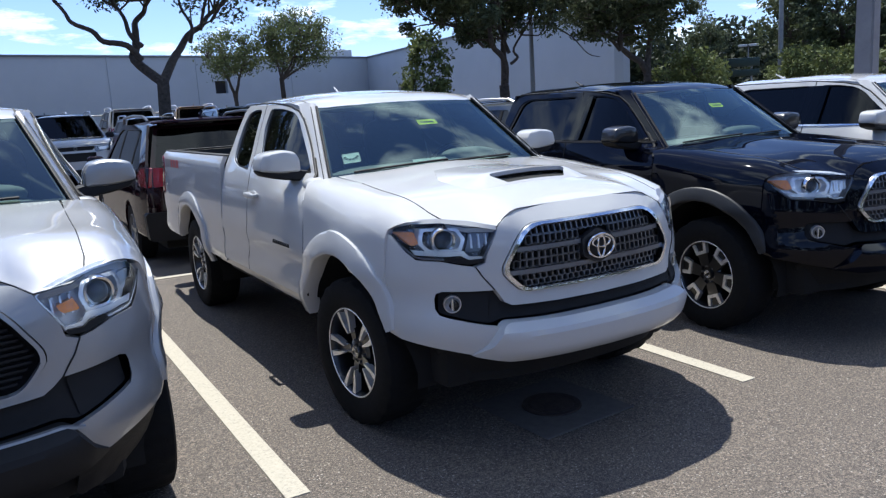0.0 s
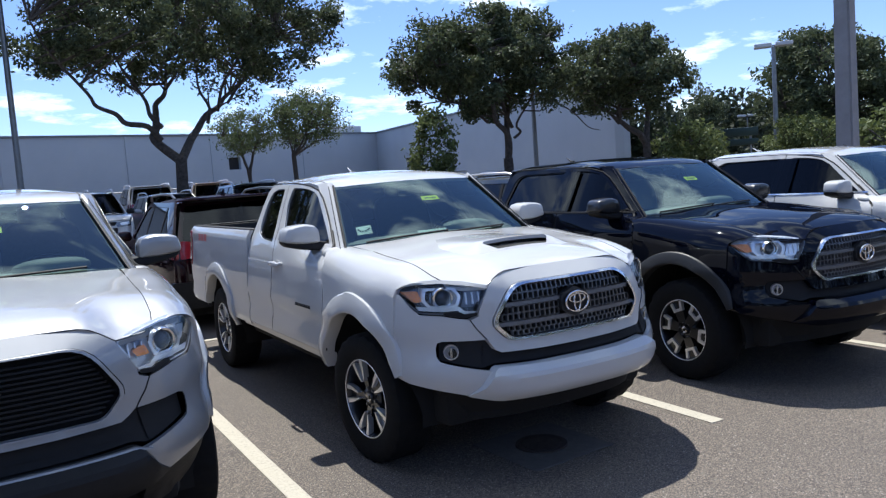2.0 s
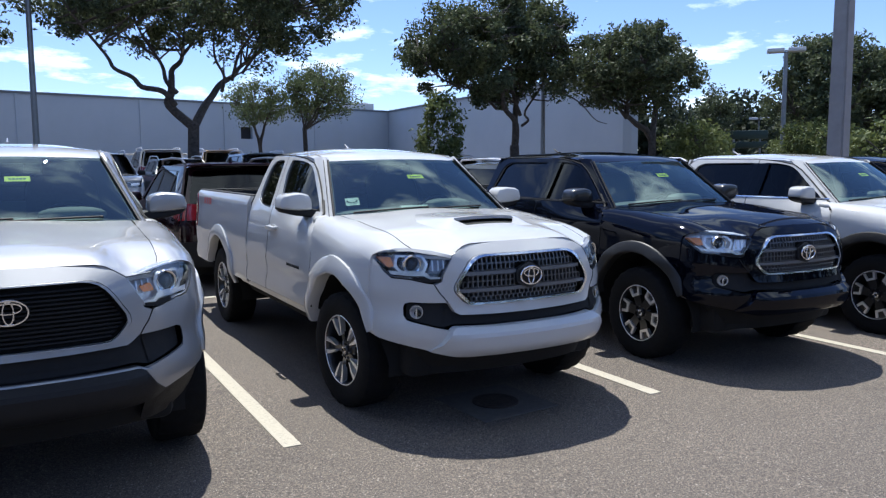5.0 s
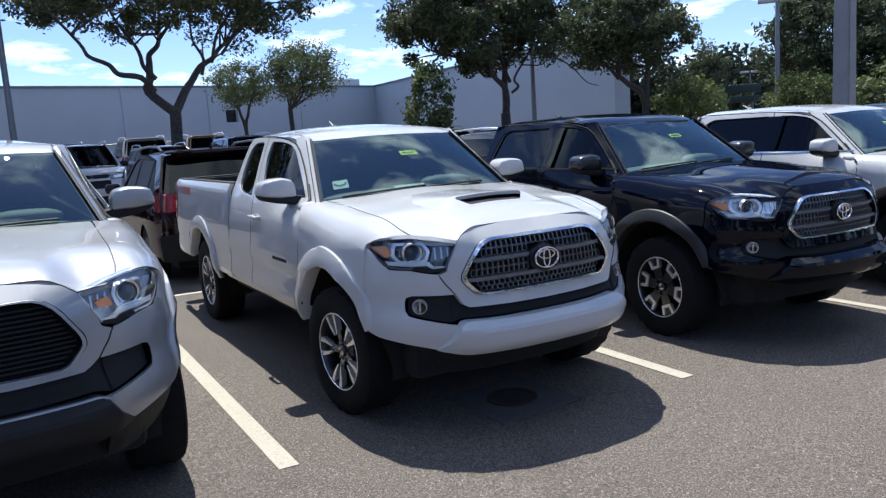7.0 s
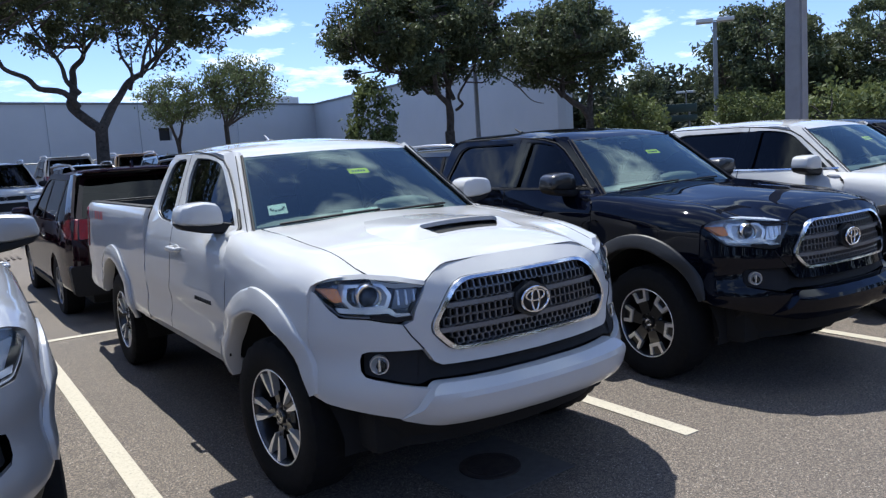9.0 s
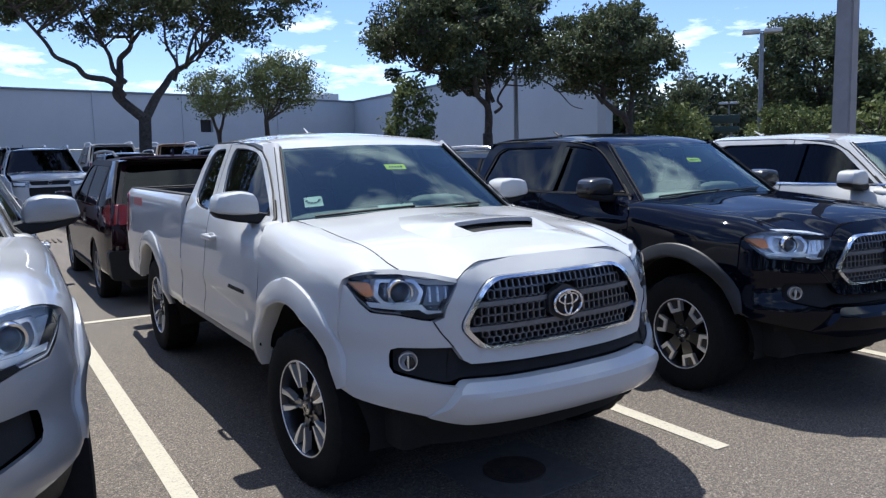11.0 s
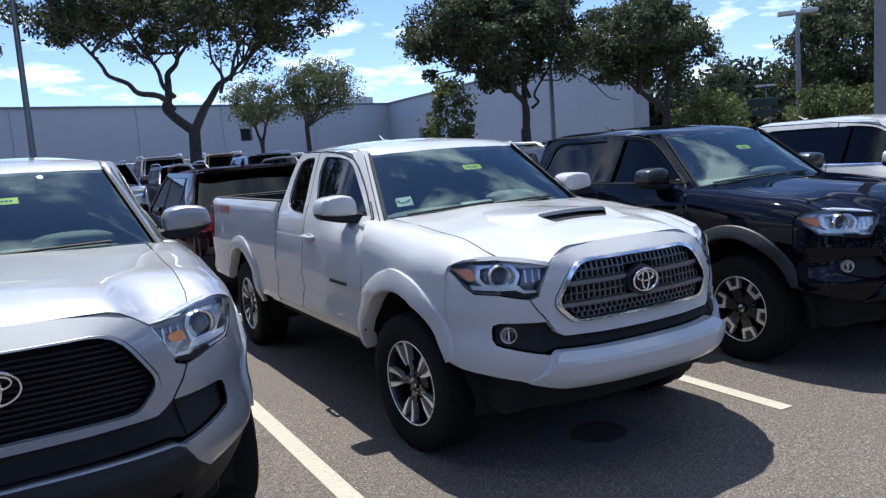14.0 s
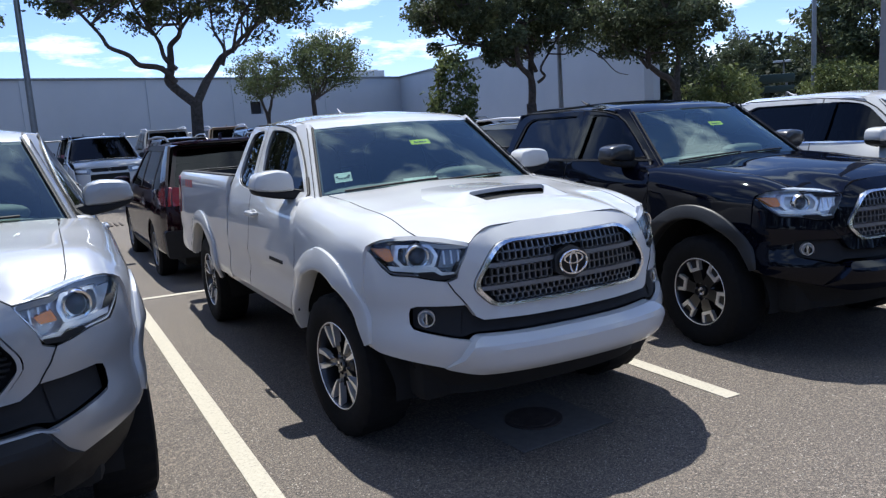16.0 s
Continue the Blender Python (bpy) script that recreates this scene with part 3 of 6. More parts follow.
        part("bed_side", sheet(b_out, [], 0.06, bed_face(sx), inwards(0.035)), paint, t)
        b = bmesh.new()
        box(b, (min(sx * 0.858, sx * 0.79), b0, 1.322), (max(sx * 0.858, sx * 0.79), 4.37, 1.340), 0.006)
        part("bed_rail_cap", b, M_PLASTIC, t)
        b = bmesh.new()
        box(b, (min(sx * 0.80, sx * 0.76), b0, 0.80), (max(sx * 0.80, sx * 0.76), 4.36, 1.33), 0.006)
        part("bed_inner_wall", b, M_DARK, t)
        tl = [(4.31, 0.93), (4.30, 1.20), (4.34, 1.29), (4.405, 1.29), (4.41, 0.93)]
        part("tail_lamp", sheet(fillet(tl, 0.02), [], 0.05, bed_face(sx, -0.008), inwards(0.05)), M_RED, t)
        # wheel arch flares
        for cy, a0, a1 in ((0.03, 10, 158), (3.25, 22, 172)):
            b = bmesh.new()
            face = side_face(sx) if cy < 1 else bed_face(sx)
            rows = []
            for k in range(37):
                a = radians(a0 + (a1 - a0) * k / 36)
                row = []
                tip = 1 - 0.35 * abs(2 * k / 36 - 1) ** 4
                for r, o in ((0.612, -0.004), (0.609, 0.014), (0.600, 0.018), (0.555, 0.023 * tip), (0.515, 0.028 * tip), (0.502, 0.027 * tip), (0.495, 0.020 * tip), (0.492, -0.06)):
                    rr = 0.492 + (r - 0.492) * (1 - 0.55 * abs(2 * k / 36 - 1) ** 5) * (1.0 if flare is paint else 0.80)
                    yy, zz = cy + rr * math.cos(a), 0.40 + rr * math.sin(a)
                    p = face(yy, min(zz, 1.28))
                    row.append(b.verts.new((p.x + sx * o, p.y, p.z)))
                rows.append(row)
            for r0, r1 in zip(rows, rows[1:]):
                for j in range(7):
                    b.faces.new((r0[j], r0[j + 1], r1[j + 1], r1[j]))
            b.faces.new(rows[0])
            b.faces.new(rows[-1])
            bmesh.ops.recalc_face_normals(b, faces=b.faces)
            part("wheel_arch_flare", b, flare, t, "" if flare is paint else "unpainted charcoal plastic flare", sharp=50)
        # pillar beside the windshield
        b = bmesh.new()
        rows = []
        for k in range(13):
            z = 1.222 + (1.665 - 1.222) * k / 12
            ye, w = pillar_y(z), half_width(pillar_y(z) + 0.08, z)
            xe = glass_edge(z)
            pts = [(xe - 0.004, ye - 0.006, z - 0.012), (xe + 0.015, ye - 0.012, z), (0.55 * w + 0.45 * xe, ye + 0.018, z + 0.004), (w - 0.018, ye + 0.076, z), (w - 0.006, ye + 0.090, z), (w - 0.03, ye + 0.16, z)]
            rows.append([b.verts.new((sx * x, y, zz)) for x, y, zz in pts])
        for r0, r1 in zip(rows, rows[1:]):
            for j in range(5):
                b.faces.new((r0[j], r0[j + 1], r1[j + 1], r1[j]))
        part("roof_pillar", b, paint, t, sharp=60)
        b = bmesh.new()
        puffy(b, (sx * 0.762, 0.590, 1.200), (0.088, 0.095, 0.044), 2.6, 22, 10, (0, 0.03))
        part("pillar_foot", b, paint, t)
        corner = [(0.52, 1.168), (0.56, 1.205), (0.615, 1.250), (0.67, 1.296), (0.72, 1.338)]
        part("corner_seal", tube(bmesh.new(), [(sx * (half_width(y, z) - 0.010), y - 0.002, z + 0.003) for y, z in corner], 0.011, 8), M_PLASTIC, t)
        for off_x, off_y, rad in ((0.000, -0.010, 0.0085), (0.036, -0.007, 0.003)):
            line = []
            for k in range(13):
                z = 1.20 + (1.640 - 1.20) * k / 12
                line.append((sx * (glass_edge(z) + off_x), pillar_y(z) + off_y, z))
            part("pillar_seal", tube(bmesh.new(), line, rad, 6), M_PLASTIC, t)
        # rubber in the joints between the panels
        joints = [[(0.478, 0.60), (0.483, 0.9), (0.481, 1.12)], [(0.610, 1.253), (0.734, 1.350), (0.884, 1.471), (1.005, 1.566), (1.104, 1.620), (1.253, 1.653), (1.42, 1.672), (1.606, 1.684), (cab_end - 0.14, 1.690)],
                  [(y + 0.0055, z) for y, z in split]]
        for line in joints:
            pts = []
            for (ya, za), (yc, zc) in zip(line, line[1:]):
                pts += [(ya + (yc - ya) * k / 6, za + (zc - za) * k / 6) for k in range(6)]
            pts.append(line[-1])
            part("joint_rubber", tube(bmesh.new(), [(sx * (half_width(min(y, 2.19), z) - 0.005), y, z) for y, z in pts], 0.0055, 6), M_PLASTIC, t)
        if double:
            part("pillar_cover", sheet([(1.395, 1.285), (1.625, 1.285), (1.625, 1.640), (1.395, 1.636)], [], 0.08, cab_face(sx, -0.005)), M_TINT, t, "gloss black pillar cover")
        # mirror
        mir = new("side_mirror")
        mir.parent = t
        cap = fillet([(-1.062, 1.292), (-1.042, 1.378), (-1.000, 1.396), (-0.900, 1.406), (-0.835, 1.388), (-0.812, 1.350), (-0.808, 1.272), (-0.93, 1.270)], [0.03, 0.03, 0.04, 0.04, 0.04, 0.03, 0.02, 0.05])
        part("mirror_cap", shell([(-sx * x, z) for x, z in cap], [(0.98, 0.868), (1.0, 0.855), (1.0, 0.770), (0.985, 0.745), (0.94, 0.726), (0.80, 0.714), (0.40, 0.708)]), mirror, mir)
        foot = fillet([(-1.064, 1.300), (-0.93, 1.282), (-0.806, 1.284), (-0.735, 1.268), (-0.712, 1.225), (-0.745, 1.205), (-0.82, 1.218), (-0.93, 1.234), (-1.035, 1.262)], 0.02)
        part("mirror_base", shell([(-sx * x, z) for x, z in foot], [(0.95, 0.870), (1.0, 0.850), (1.0, 0.785), (0.97, 0.755), (0.88, 0.738), (0.5, 0.730)]), M_PLASTIC, mir)
        pane = fillet([(-1.045, 1.298), (-1.028, 1.372), (-0.99, 1.388), (-0.90, 1.396), (-0.84, 1.380), (-0.822, 1.345), (-0.820, 1.282)], 0.02)
        part("mirror_glass", shell([(-sx * x, z) for x, z in pane], [(1.0, 0.866), (1.0, 0.872), (0.98, 0.874), (0.4, 0.874)]), M_CHROME, mir)
        # door badge and bed decal, too small to read
        for y0, y1, z0, z1, m, nm in ((0.70, 1.00, 0.846, 0.866, M_PLASTIC, "badge"),):
            for k in range(7):
                ya = y0 + (y1 - y0) * k / 7
                part(nm, sheet([(ya, z0), (ya + 0.026, z0), (ya + 0.026, z1), (ya, z1)], [], 0.05, cab_face(sx, -0.006), inwards(0.008)), m, t, flat=True)
        if cab == "access":
            for ya, wd, m in ((3.62, 0.11, M_DECAL), (3.76, 0.08, M_DECAL), (3.87, 0.09, M_DECAL), (3.99, 0.07, M_DECALGREY), (4.09, 0.07, M_DECALGREY), (4.19, 0.06, M_DECALGREY)):
                part("decal", sheet([(ya, 1.195), (ya + wd, 1.195), (ya + wd, 1.265), (ya, 1.265)], [], 0.1, bed_face(sx, -0.003)), m, t, flat=True)
    # hood, roof, glass
    hood_out = [(0, -0.758), (0.25, -0.754), (0.36, -0.749), (0.44, -0.757), (0.488, -0.772), (0.60, -0.708), (0.648, -0.628), (0.666, -0.50), (0.672, -0.2), (0.672, 0.2), (0.672, 0.562), (0.5, 0.518), (0.25, 0.482), (0, 0.470)]
    hood_out = hood_out + [(-x, y) for x, y in hood_out[-2:0:-1]]
    part("hood", sheet(hood_out, [], 0.045, lambda x, y: Vector((x, y, hood_z(x, y))), DOWN), paint, t)
    if scoop:
        def scoop_top(x, y):
            a = min(1.0, max(0.0, (0.395 - abs(x)) / 0.155))
            a = a * a * (3 - 2 * a)
            fore = max(0.0, min(1.0, (y + 0.452) / 0.115))
            return Vector((x, y, hood_z(x, y) - 0.003 + 0.050 * a * fore * max(0.0, 1 - max(0, (y + 0.34) / 0.62)) ** 1.3))
        sc_out = fillet([(-0.36, -0.445), (0.36, -0.445), (0.395, -0.30), (0.36, -0.06), (0.20, 0.26), (-0.20, 0.26), (-0.36, -0.06), (-0.395, -0.30)], 0.06)
        mouth = fillet([(-0.175, -0.430), (0.175, -0.430), (0.232, -0.358), (0.222, -0.342), (-0.222, -0.342), (-0.232, -0.358)], 0.010)
        sc = part("hood_scoop", sheet(sc_out, [mouth], 0.035, scoop_top, lambda c: c + Vector((0, 0, -0.02))), paint, t)
        part("scoop_opening", sheet(mouth, [], 0.05, lambda x, y: Vector((x, y, hood_z(x, y) + 0.006))), M_DARK, sc)
    def roof_face(x, y):
        e = min(1.0, abs(x) / 0.645)
        return Vector((x, y, ROOF(y) - (ROOF(y) - EAVE(y)) * e ** 3.2))
    r1 = 2.185 if not double else 2.55
    roof_out = [(0, 0.972), (0.3, 0.984), (0.50, 1.008), (0.592, 1.045), (0.628, 1.12), (0.645, 1.25), (0.648, r1 - 0.06), (0.635, r1), (0.4, r1 + 0.022), (0, r1 + 0.03)]
    roof_out = roof_out + [(-x, y) for x, y in roof_out[-2:0:-1]]
    part("roof", sheet(roof_out, [], 0.06, roof_face, DOWN), paint, t)
    for sx in (-1, 1):
        ditch = [(sx * 0.565, 1.10), (sx * 0.575, 1.10), (sx * 0.575, r1 - 0.06), (sx * 0.565, r1 - 0.06)]
        part("roof_seam", sheet(ditch, [], 0.1, lambda x, y: roof_face(x, y) + Vector((0, 0, 0.002))), M_PLASTIC, t)
    def screen(u, v):
        z = 1.238 + (1.630 - 1.238) * v
        xe = glass_edge(z)
        puff = 0.080 * v * (1 - v) * (1 - u ** 4)
        return Vector((u * xe, pillar_y(z) - 0.05 * (1 - u * u) + 0.004 - 0.62 * puff, z + 0.014 * (1 - u * u) + 0.78 * puff))
    sq = [(-1, 0), (1, 0), (1, 1), (-1, 1)]
    part("windshield", sheet(sq, [], 0.1, screen), M_GLASS, t).visible_shadow = False
    part("windshield_border", sheet(sq, [[(-0.965, 0.02), (0.965, 0.02), (0.965, 0.955), (-0.965, 0.955)]], 0.05, lambda u, v: screen(u, v) + Vector((0, 0.004, 0))), M_PLASTIC, t)
    b = bmesh.new()
    for side, (u0, u1) in enumerate(((-0.80, 0.05), (0.0, 0.72))):
        pts = [screen(u0 + (u1 - u0) * k / 8, 0.022 + 0.03 * k / 8) + Vector((0, -0.014, 0.004)) for k in range(9)]
        tube(b, pts, 0.007, 6)
    part("wiper", b, M_PLASTIC, t)
    b = bmesh.new()
    box(b, (-0.72, 0.44, 1.19), (0.72, 0.57, 1.230), 0.01)
    part("cowl", b, M_PLASTIC, t)
    # sticker, paper and labels behind the glass
    def on_screen(u0, v0, u1, v1, d):
        return sheet([(u0, v0), (u1, v0), (u1, v1), (u0, v1)], [], 0.06, lambda u, v: screen(u, v) + Vector((0, d, 0)))
    part("yellow_sticker", on_screen(0.0, 0.57, 0.22, 0.65, 0.006), M_STICKER, t)
    for k in range(5):
        part("print_bar", on_screen(0.035 + 0.031 * k, 0.598, 0.057 + 0.031 * k, 0.622, 0.004), M_INK, t)
    if papers:
        part("corner_label", on_screen(-0.855, 0.145, -0.705, 0.27, 0.006), M_PAPER, t, "white paper label with dark print")
        for k in range(6):
            a = math.pi * (k + 0.5) / 6
            part("print_bar", on_screen(-0.785 + 0.055 * math.cos(a) - 0.008, 0.222 - 0.04 * math.sin(a), -0.785 + 0.055 * math.cos(a) + 0.012, 0.244 - 0.04 * math.sin(a), 0.003), M_INK, t)
        part("paper_sheet", on_screen(-0.26, 0.045, 0.06, 0.095, 0.004), M_PAPER, t, "blank white paper sheet")
    # cab interior
    b = bmesh.new()
    puffy(b, (0, 0.80, 1.13), (0.66, 0.28, 0.135), 4, 24, 10, (0, 0))
    puffy(b, (0.36, 0.78, 1.270), (0.20, 0.10, 0.055), 2.5, 20, 10)
    part("dashboard", b, M_DASH, t)
    for x in (-0.36, 0.36):
        seat = new("seat")
        seat.parent = t
        b = bmesh.new()
        puffy(b, (x, 1.50, 0.98), (0.25, 0.27, 0.10), 4)
        part("seat_cushion", b, M_SEAT, seat)
        b = bmesh.new()
        puffy(b, (x, 1.80, 1.26), (0.25, 0.08, 0.27), 4, 20, 12, (0, 0.08))
        part("seat_back", b, M_PAPER if cover and x > 0 else M_SEAT, seat, "white protective seat cover" if cover and x > 0 else "")
        b = bmesh.new()
        puffy(b, (x, 1.86, 1.56), (0.13, 0.05, 0.08), 4)
        part("headrest", b, M_SEAT, seat)
    b = bmesh.new()
    lathe(b, [(0.185 + 0.014 * math.cos(2 * math.pi * k / 10), 0.014 * math.sin(2 * math.pi * k / 10)) for k in range(11)], 40)
    for a in (0.0, 2.4, 3.9):
        box(b, (-0.008, 0.0, -0.02), (0.008, 0.18, 0.02), 0.006, 2, Matrix.Rotation(a, 4, "X"))
    puffy(b, (0, 0, 0), (0.03, 0.06, 0.06), 3)
    wheel_ob = part("steering_wheel", b, M_PLASTIC, t)
    wheel_ob.matrix_basis = Matrix.Translation((0.36, 1.02, 1.17)) @ Matrix.Rotation(radians(25), 4, "X") @ Matrix.Rotation(radians(90), 4, "Z")
    b = bmesh.new()
    box(b, (-0.11, 0.935, 1.535), (0.11, 0.955, 1.60), 0.01)
    part("rear_view_mirror", b, M_PLASTIC, t)
    # cab back, floor, bed, tailgate
    yb = cab_end - 0.03
    back_win = fillet([(-0.58, 1.32), (0.58, 1.32), (0.52, 1.60), (-0.52, 1.60)], 0.05)
    back_of = lambda x, z: Vector((x, yb + 0.01 - 0.04 * max(0, z - 1.30), z))
    part("cab_back", sheet([(-0.865, 0.6), (0.865, 0.6), (0.845, 1.28), (0.785, 1.40), (0.735, 1.50), (0.683, 1.60), (0.64, 1.685), (-0.64, 1.685), (-0.683, 1.60), (-0.735, 1.50), (-0.785, 1.40), (-0.845, 1.28)], [back_win], 0.12, back_of, lambda c: c + Vector((0, -0.03, 0))), paint, t)
    part("rear_window", sheet(back_win, [], 0.2, back_of), M_TINT, t)
    b = bmesh.new()
    box(b, (-0.82, 0.56, 0.58), (0.82, yb - 0.01, 0.66))
    part("cab_floor", b, M_SEAT, t)
    b = bmesh.new()
    box(b, (-0.78, cab_end + 0.03, 0.76), (0.78, 4.38, 0.80))
    box(b, (-0.80, cab_end + 0.022, 0.76), (0.80, cab_end + 0.06, 1.325))
    part("bed_liner", b, M_PLASTIC, t)
    b = bmesh.new()
    box(b, (-0.74, 4.365, 0.70), (0.74, 4.42, 1.33), 0.015)
    part("tailgate", b, paint, t)
    b = bmesh.new()
    box(b, (-0.75, 4.335, 0.80), (0.75, 4.362, 1.318), 0.006)
    box(b, (-0.745, 4.352, 1.318), (0.745, 4.424, 1.336), 0.006)
    part("tailgate_liner", b, M_PLASTIC, t)
    b = bmesh.new()
    puffy(b, (0, 4.50, 0.62), (0.90, 0.10, 0.10), 6, 28, 10)
    part("rear_bumper", b, paint, t)
    b = bmesh.new()
    tube(b, [(0.02, r1 - 0.17, ROOF(r1 - 0.2)), (0.02, r1 - 0.14, ROOF(r1) + 0.012), (0.02, r1 - 0.06, ROOF(r1) + 0.055)], [0.022, 0.010, 0.004], 8)
    part("antenna", b, M_PLASTIC if paint is M_BLUE else paint, t)
    # front: grille surround, bumper corners, grille
    hexagon = [(-0.385, 1.068), (0.385, 1.068), (0.503, 0.872), (0.428, 0.772), (-0.428, 0.772), (-0.503, 0.872)]
    hex_r = [0.085, 0.085, 0.045, 0.04, 0.04, 0.045]
    mid = [(0, 1.134), (0.20, 1.131), (0.36, 1.118), (0.44, 1.095), (0.488, 1.062), (0.545, 0.955), (0.555, 0.912), (0.592, 0.895), (0.528, 0.792), (0.500, 0.735), (0.47, 0.718), (0.25, 0.712), (0, 0.710)]
    sill = 0.0 if grille == "chrome" else 0.034
    mid = [(x, z + sill * (z < 0.74)) for x, z in mid]
    mid = mid + [(-x, z) for x, z in mid[-2:0:-1]]
    hx = fr(fillet(hexagon, hex_r))
    part("grille_surround", sheet(fr(mid), [hx], 0.04, front_face(), BACK), paint if grille != "black" else M_SILVER, t)
    # dark joints round the hood and between the bumper pieces
    hood_half = hood_out[:10]
    for sx in (-1, 1):
        line = [(sx * x, y) for x, y in hood_half]
        pts = [line[0]]
        for (xa, ya), (xc, yc) in zip(line, line[1:]):
            pts += [(xa + (xc - xa) * k / 6, ya + (yc - ya) * k / 6) for k in range(1, 7)]
        part("joint_rubber", tube(bmesh.new(), [(x, y, hood_z(x, y) - (0.004 if y < -0.6 else 0.001)) for x, y in pts], [0.0014 if y < -0.6 else 0.0028 for x, y in pts], 6), M_PLASTIC, t)
        for seam in ([(0.5945, 0.897), (0.562, 0.845), (0.531, 0.791)], [(0.874, 1.04), (0.8745, 0.9), (0.8745, 0.75), (0.8745, 0.60)]):
            pts = []
            for (xa, za), (xc, zc) in zip(seam, seam[1:]):
                pts += [(xa + (xc - xa) * k / 6, za + (zc - za) * k / 6) for k in range(7)]
            part("joint_rubber", tube(bmesh.new(), [front_face(-0.001)(along(sx * x), z) for x, z in pts], 0.003, 6), M_PLASTIC, t)
    def scaled(k, kz=None):
        cz = 0.92
        return [(x * k, cz + (z - cz) * (kz or k)) for x, z in hexagon]
    g = new("grille")
    g.parent = t
    rim_m = M_CHROME if grille == "chrome" else paint
    inner = fr(fillet(scaled(0.955, 0.915), hex_r)) if grille == "chrome" else fr(fillet(scaled(0.965, 0.955), hex_r))
    part("grille_frame", sheet(fr(fillet(scaled(0.995), hex_r)), [inner], 0.03, front_face(-0.016), BACK), rim_m, g)
    part("grille_backing", sheet(hx, [], 0.08, front_face(0.055)), M_DARK, g)
    ff = front_face(0.0)
    def edge_x(z):
        return 0.47 + (0.36 - 0.47) * (z - 0.872) / 0.19 if z > 0.872 else 0.405 + (0.47 - 0.405) * (z - 0.785) / 0.09
    if grille == "chrome":
        for z in (0.855, 0.955):
            part("grille_bar", sheet(fr(fillet([(-edge_x(z), z - 0.010), (edge_x(z), z - 0.010), (edge_x(z), z + 0.010), (-edge_x(z), z + 0.010)], 0.004)), [], 0.05, front_face(0.000), lambda c: c + Vector((0, 0.03, 0))), M_SATIN, g)
        for z0, z1 in ((0.786, 0.844), (0.866, 0.944), (0.966, 1.052)):
            hgt = (z1 - z0) / 1.83
            for row in range(2):
                zm = z0 + hgt * (0.5 + 0.83 * row)
                n = int(2 * edge_x(zm) / 0.031)
                for k in range(n + 1):
                    x = (k - n / 2) * 0.031 + (0.0155 if row else 0)
                    if abs(x) > edge_x(zm - hgt / 2) - 0.018 or abs(x) > edge_x(zm + hgt / 2) - 0.018 or (abs(x) < 0.095 and 0.86 < zm < 1.0):
                        continue
                    cell = [(-1, -0.33), (0, -0.5), (1, -0.33), (1, 0.33), (0, 0.5), (-1, 0.33)]
                    rim, hole = ([(x + 0.0155 * kx * u, zm + hgt * kz * v) for u, v in cell] for kx, kz in ((1.0, 1.0), (0.78, 0.86)))
                    part("grille_cell", sheet(fr(rim), [fr(hole)], 0.2, front_face(0.010), lambda c: c + Vector((0, 0.02, 0))), M_CELL, g, flat=True)
        base = [(0.105 * math.cos(a) * 1.0, 0.925 + 0.082 * math.sin(a)) for a in [radians(30 + 60 * k) for k in range(6)]]
        part("emblem_base", sheet(fr(fillet(base, 0.02)), [], 0.04, front_face(-0.012), BACK), M_FLARE, g)
    else:
        for k in range(13):
            z = 0.800 + 0.019 * k
            e = edge_x(z) - 0.01
            part("grille_bar", sheet(fr([(-e, z - 0.004), (e, z - 0.004), (e, z + 0.004), (-e, z + 0.004)]), [], 0.1, front_face(0.025), lambda c: c + Vector((0, 0.015, 0))), M_PLASTIC, g, flat=True)
    ye = ff(0, 0.925).y - (0.03 if grille == "chrome" else 0.0)
    if grille == "chrome":
        b = bmesh.new()
        puffy(b, (0, ye + 0.012, 0.925), (0.076, 0.012, 0.054), 2.2, 28, 8)
        part("emblem_disc", b, M_PLASTIC, g)
    b = bmesh.new()
    ez = 0.925 if grille == "chrome" else 0.955
    ring(b, (0, ye, ez), 0.077, 0.054, 0.0055)
    ring(b, (0, ye, ez + 0.018), 0.052, 0.023, 0.0045)
    ring(b, (0, ye, ez), 0.021, 0.049, 0.0045)
    part("emblem", b, M_CHROME, g, "chrome oval emblem")
    # lower band, pockets and bumper
    band = [(-0.738, 0.786), (-0.748, 0.688), (-0.56, 0.640), (-0.505, 0.660), (-0.3, 0.652), (0, 0.650)]
    top = [(0, 0.708 + sill), (-0.25, 0.710 + sill), (-0.47, 0.716 + sill), (-0.502, 0.735 + sill), (-0.530, 0.786)]
    loop = fillet(band + [(-x, z) for x, z in band[-2::-1]] + [(-x, z) for x, z in top[::-1]] + top[1:], 0.025)
    part("lower_intake", sheet(fr(loop), [], 0.06, front_face(0.045)), M_PLASTIC, t)
    b = bmesh.new()
    for z in (0.645, 0.690):
        sheet(fr([(-0.50, z - 0.003), (0.50, z - 0.003), (0.50, z + 0.003), (-0.50, z + 0.003)]), [], 0.1, front_face(0.035), None, b)
    part("intake_slat", b, M_PLASTIC, t)
    for sx in (-1, 1):
        c_out = [(0.597, 0.898), (0.64, 0.905), (0.706, 0.922), (0.785, 0.928), (0.815, 0.965), (0.845, 1.03), (0.866, 1.058), (0.8745, 1.02), (0.8745, 0.60), (0.85, 0.566), (0.66, 0.508), (0.57, 0.50), (0.54, 0.56), (0.525, 0.630), (0.56, 0.636), (0.705, 0.673), (0.736, 0.686), (0.749, 0.712), (0.747, 0.758), (0.738, 0.781), (0.716, 0.790), (0.534, 0.790)]
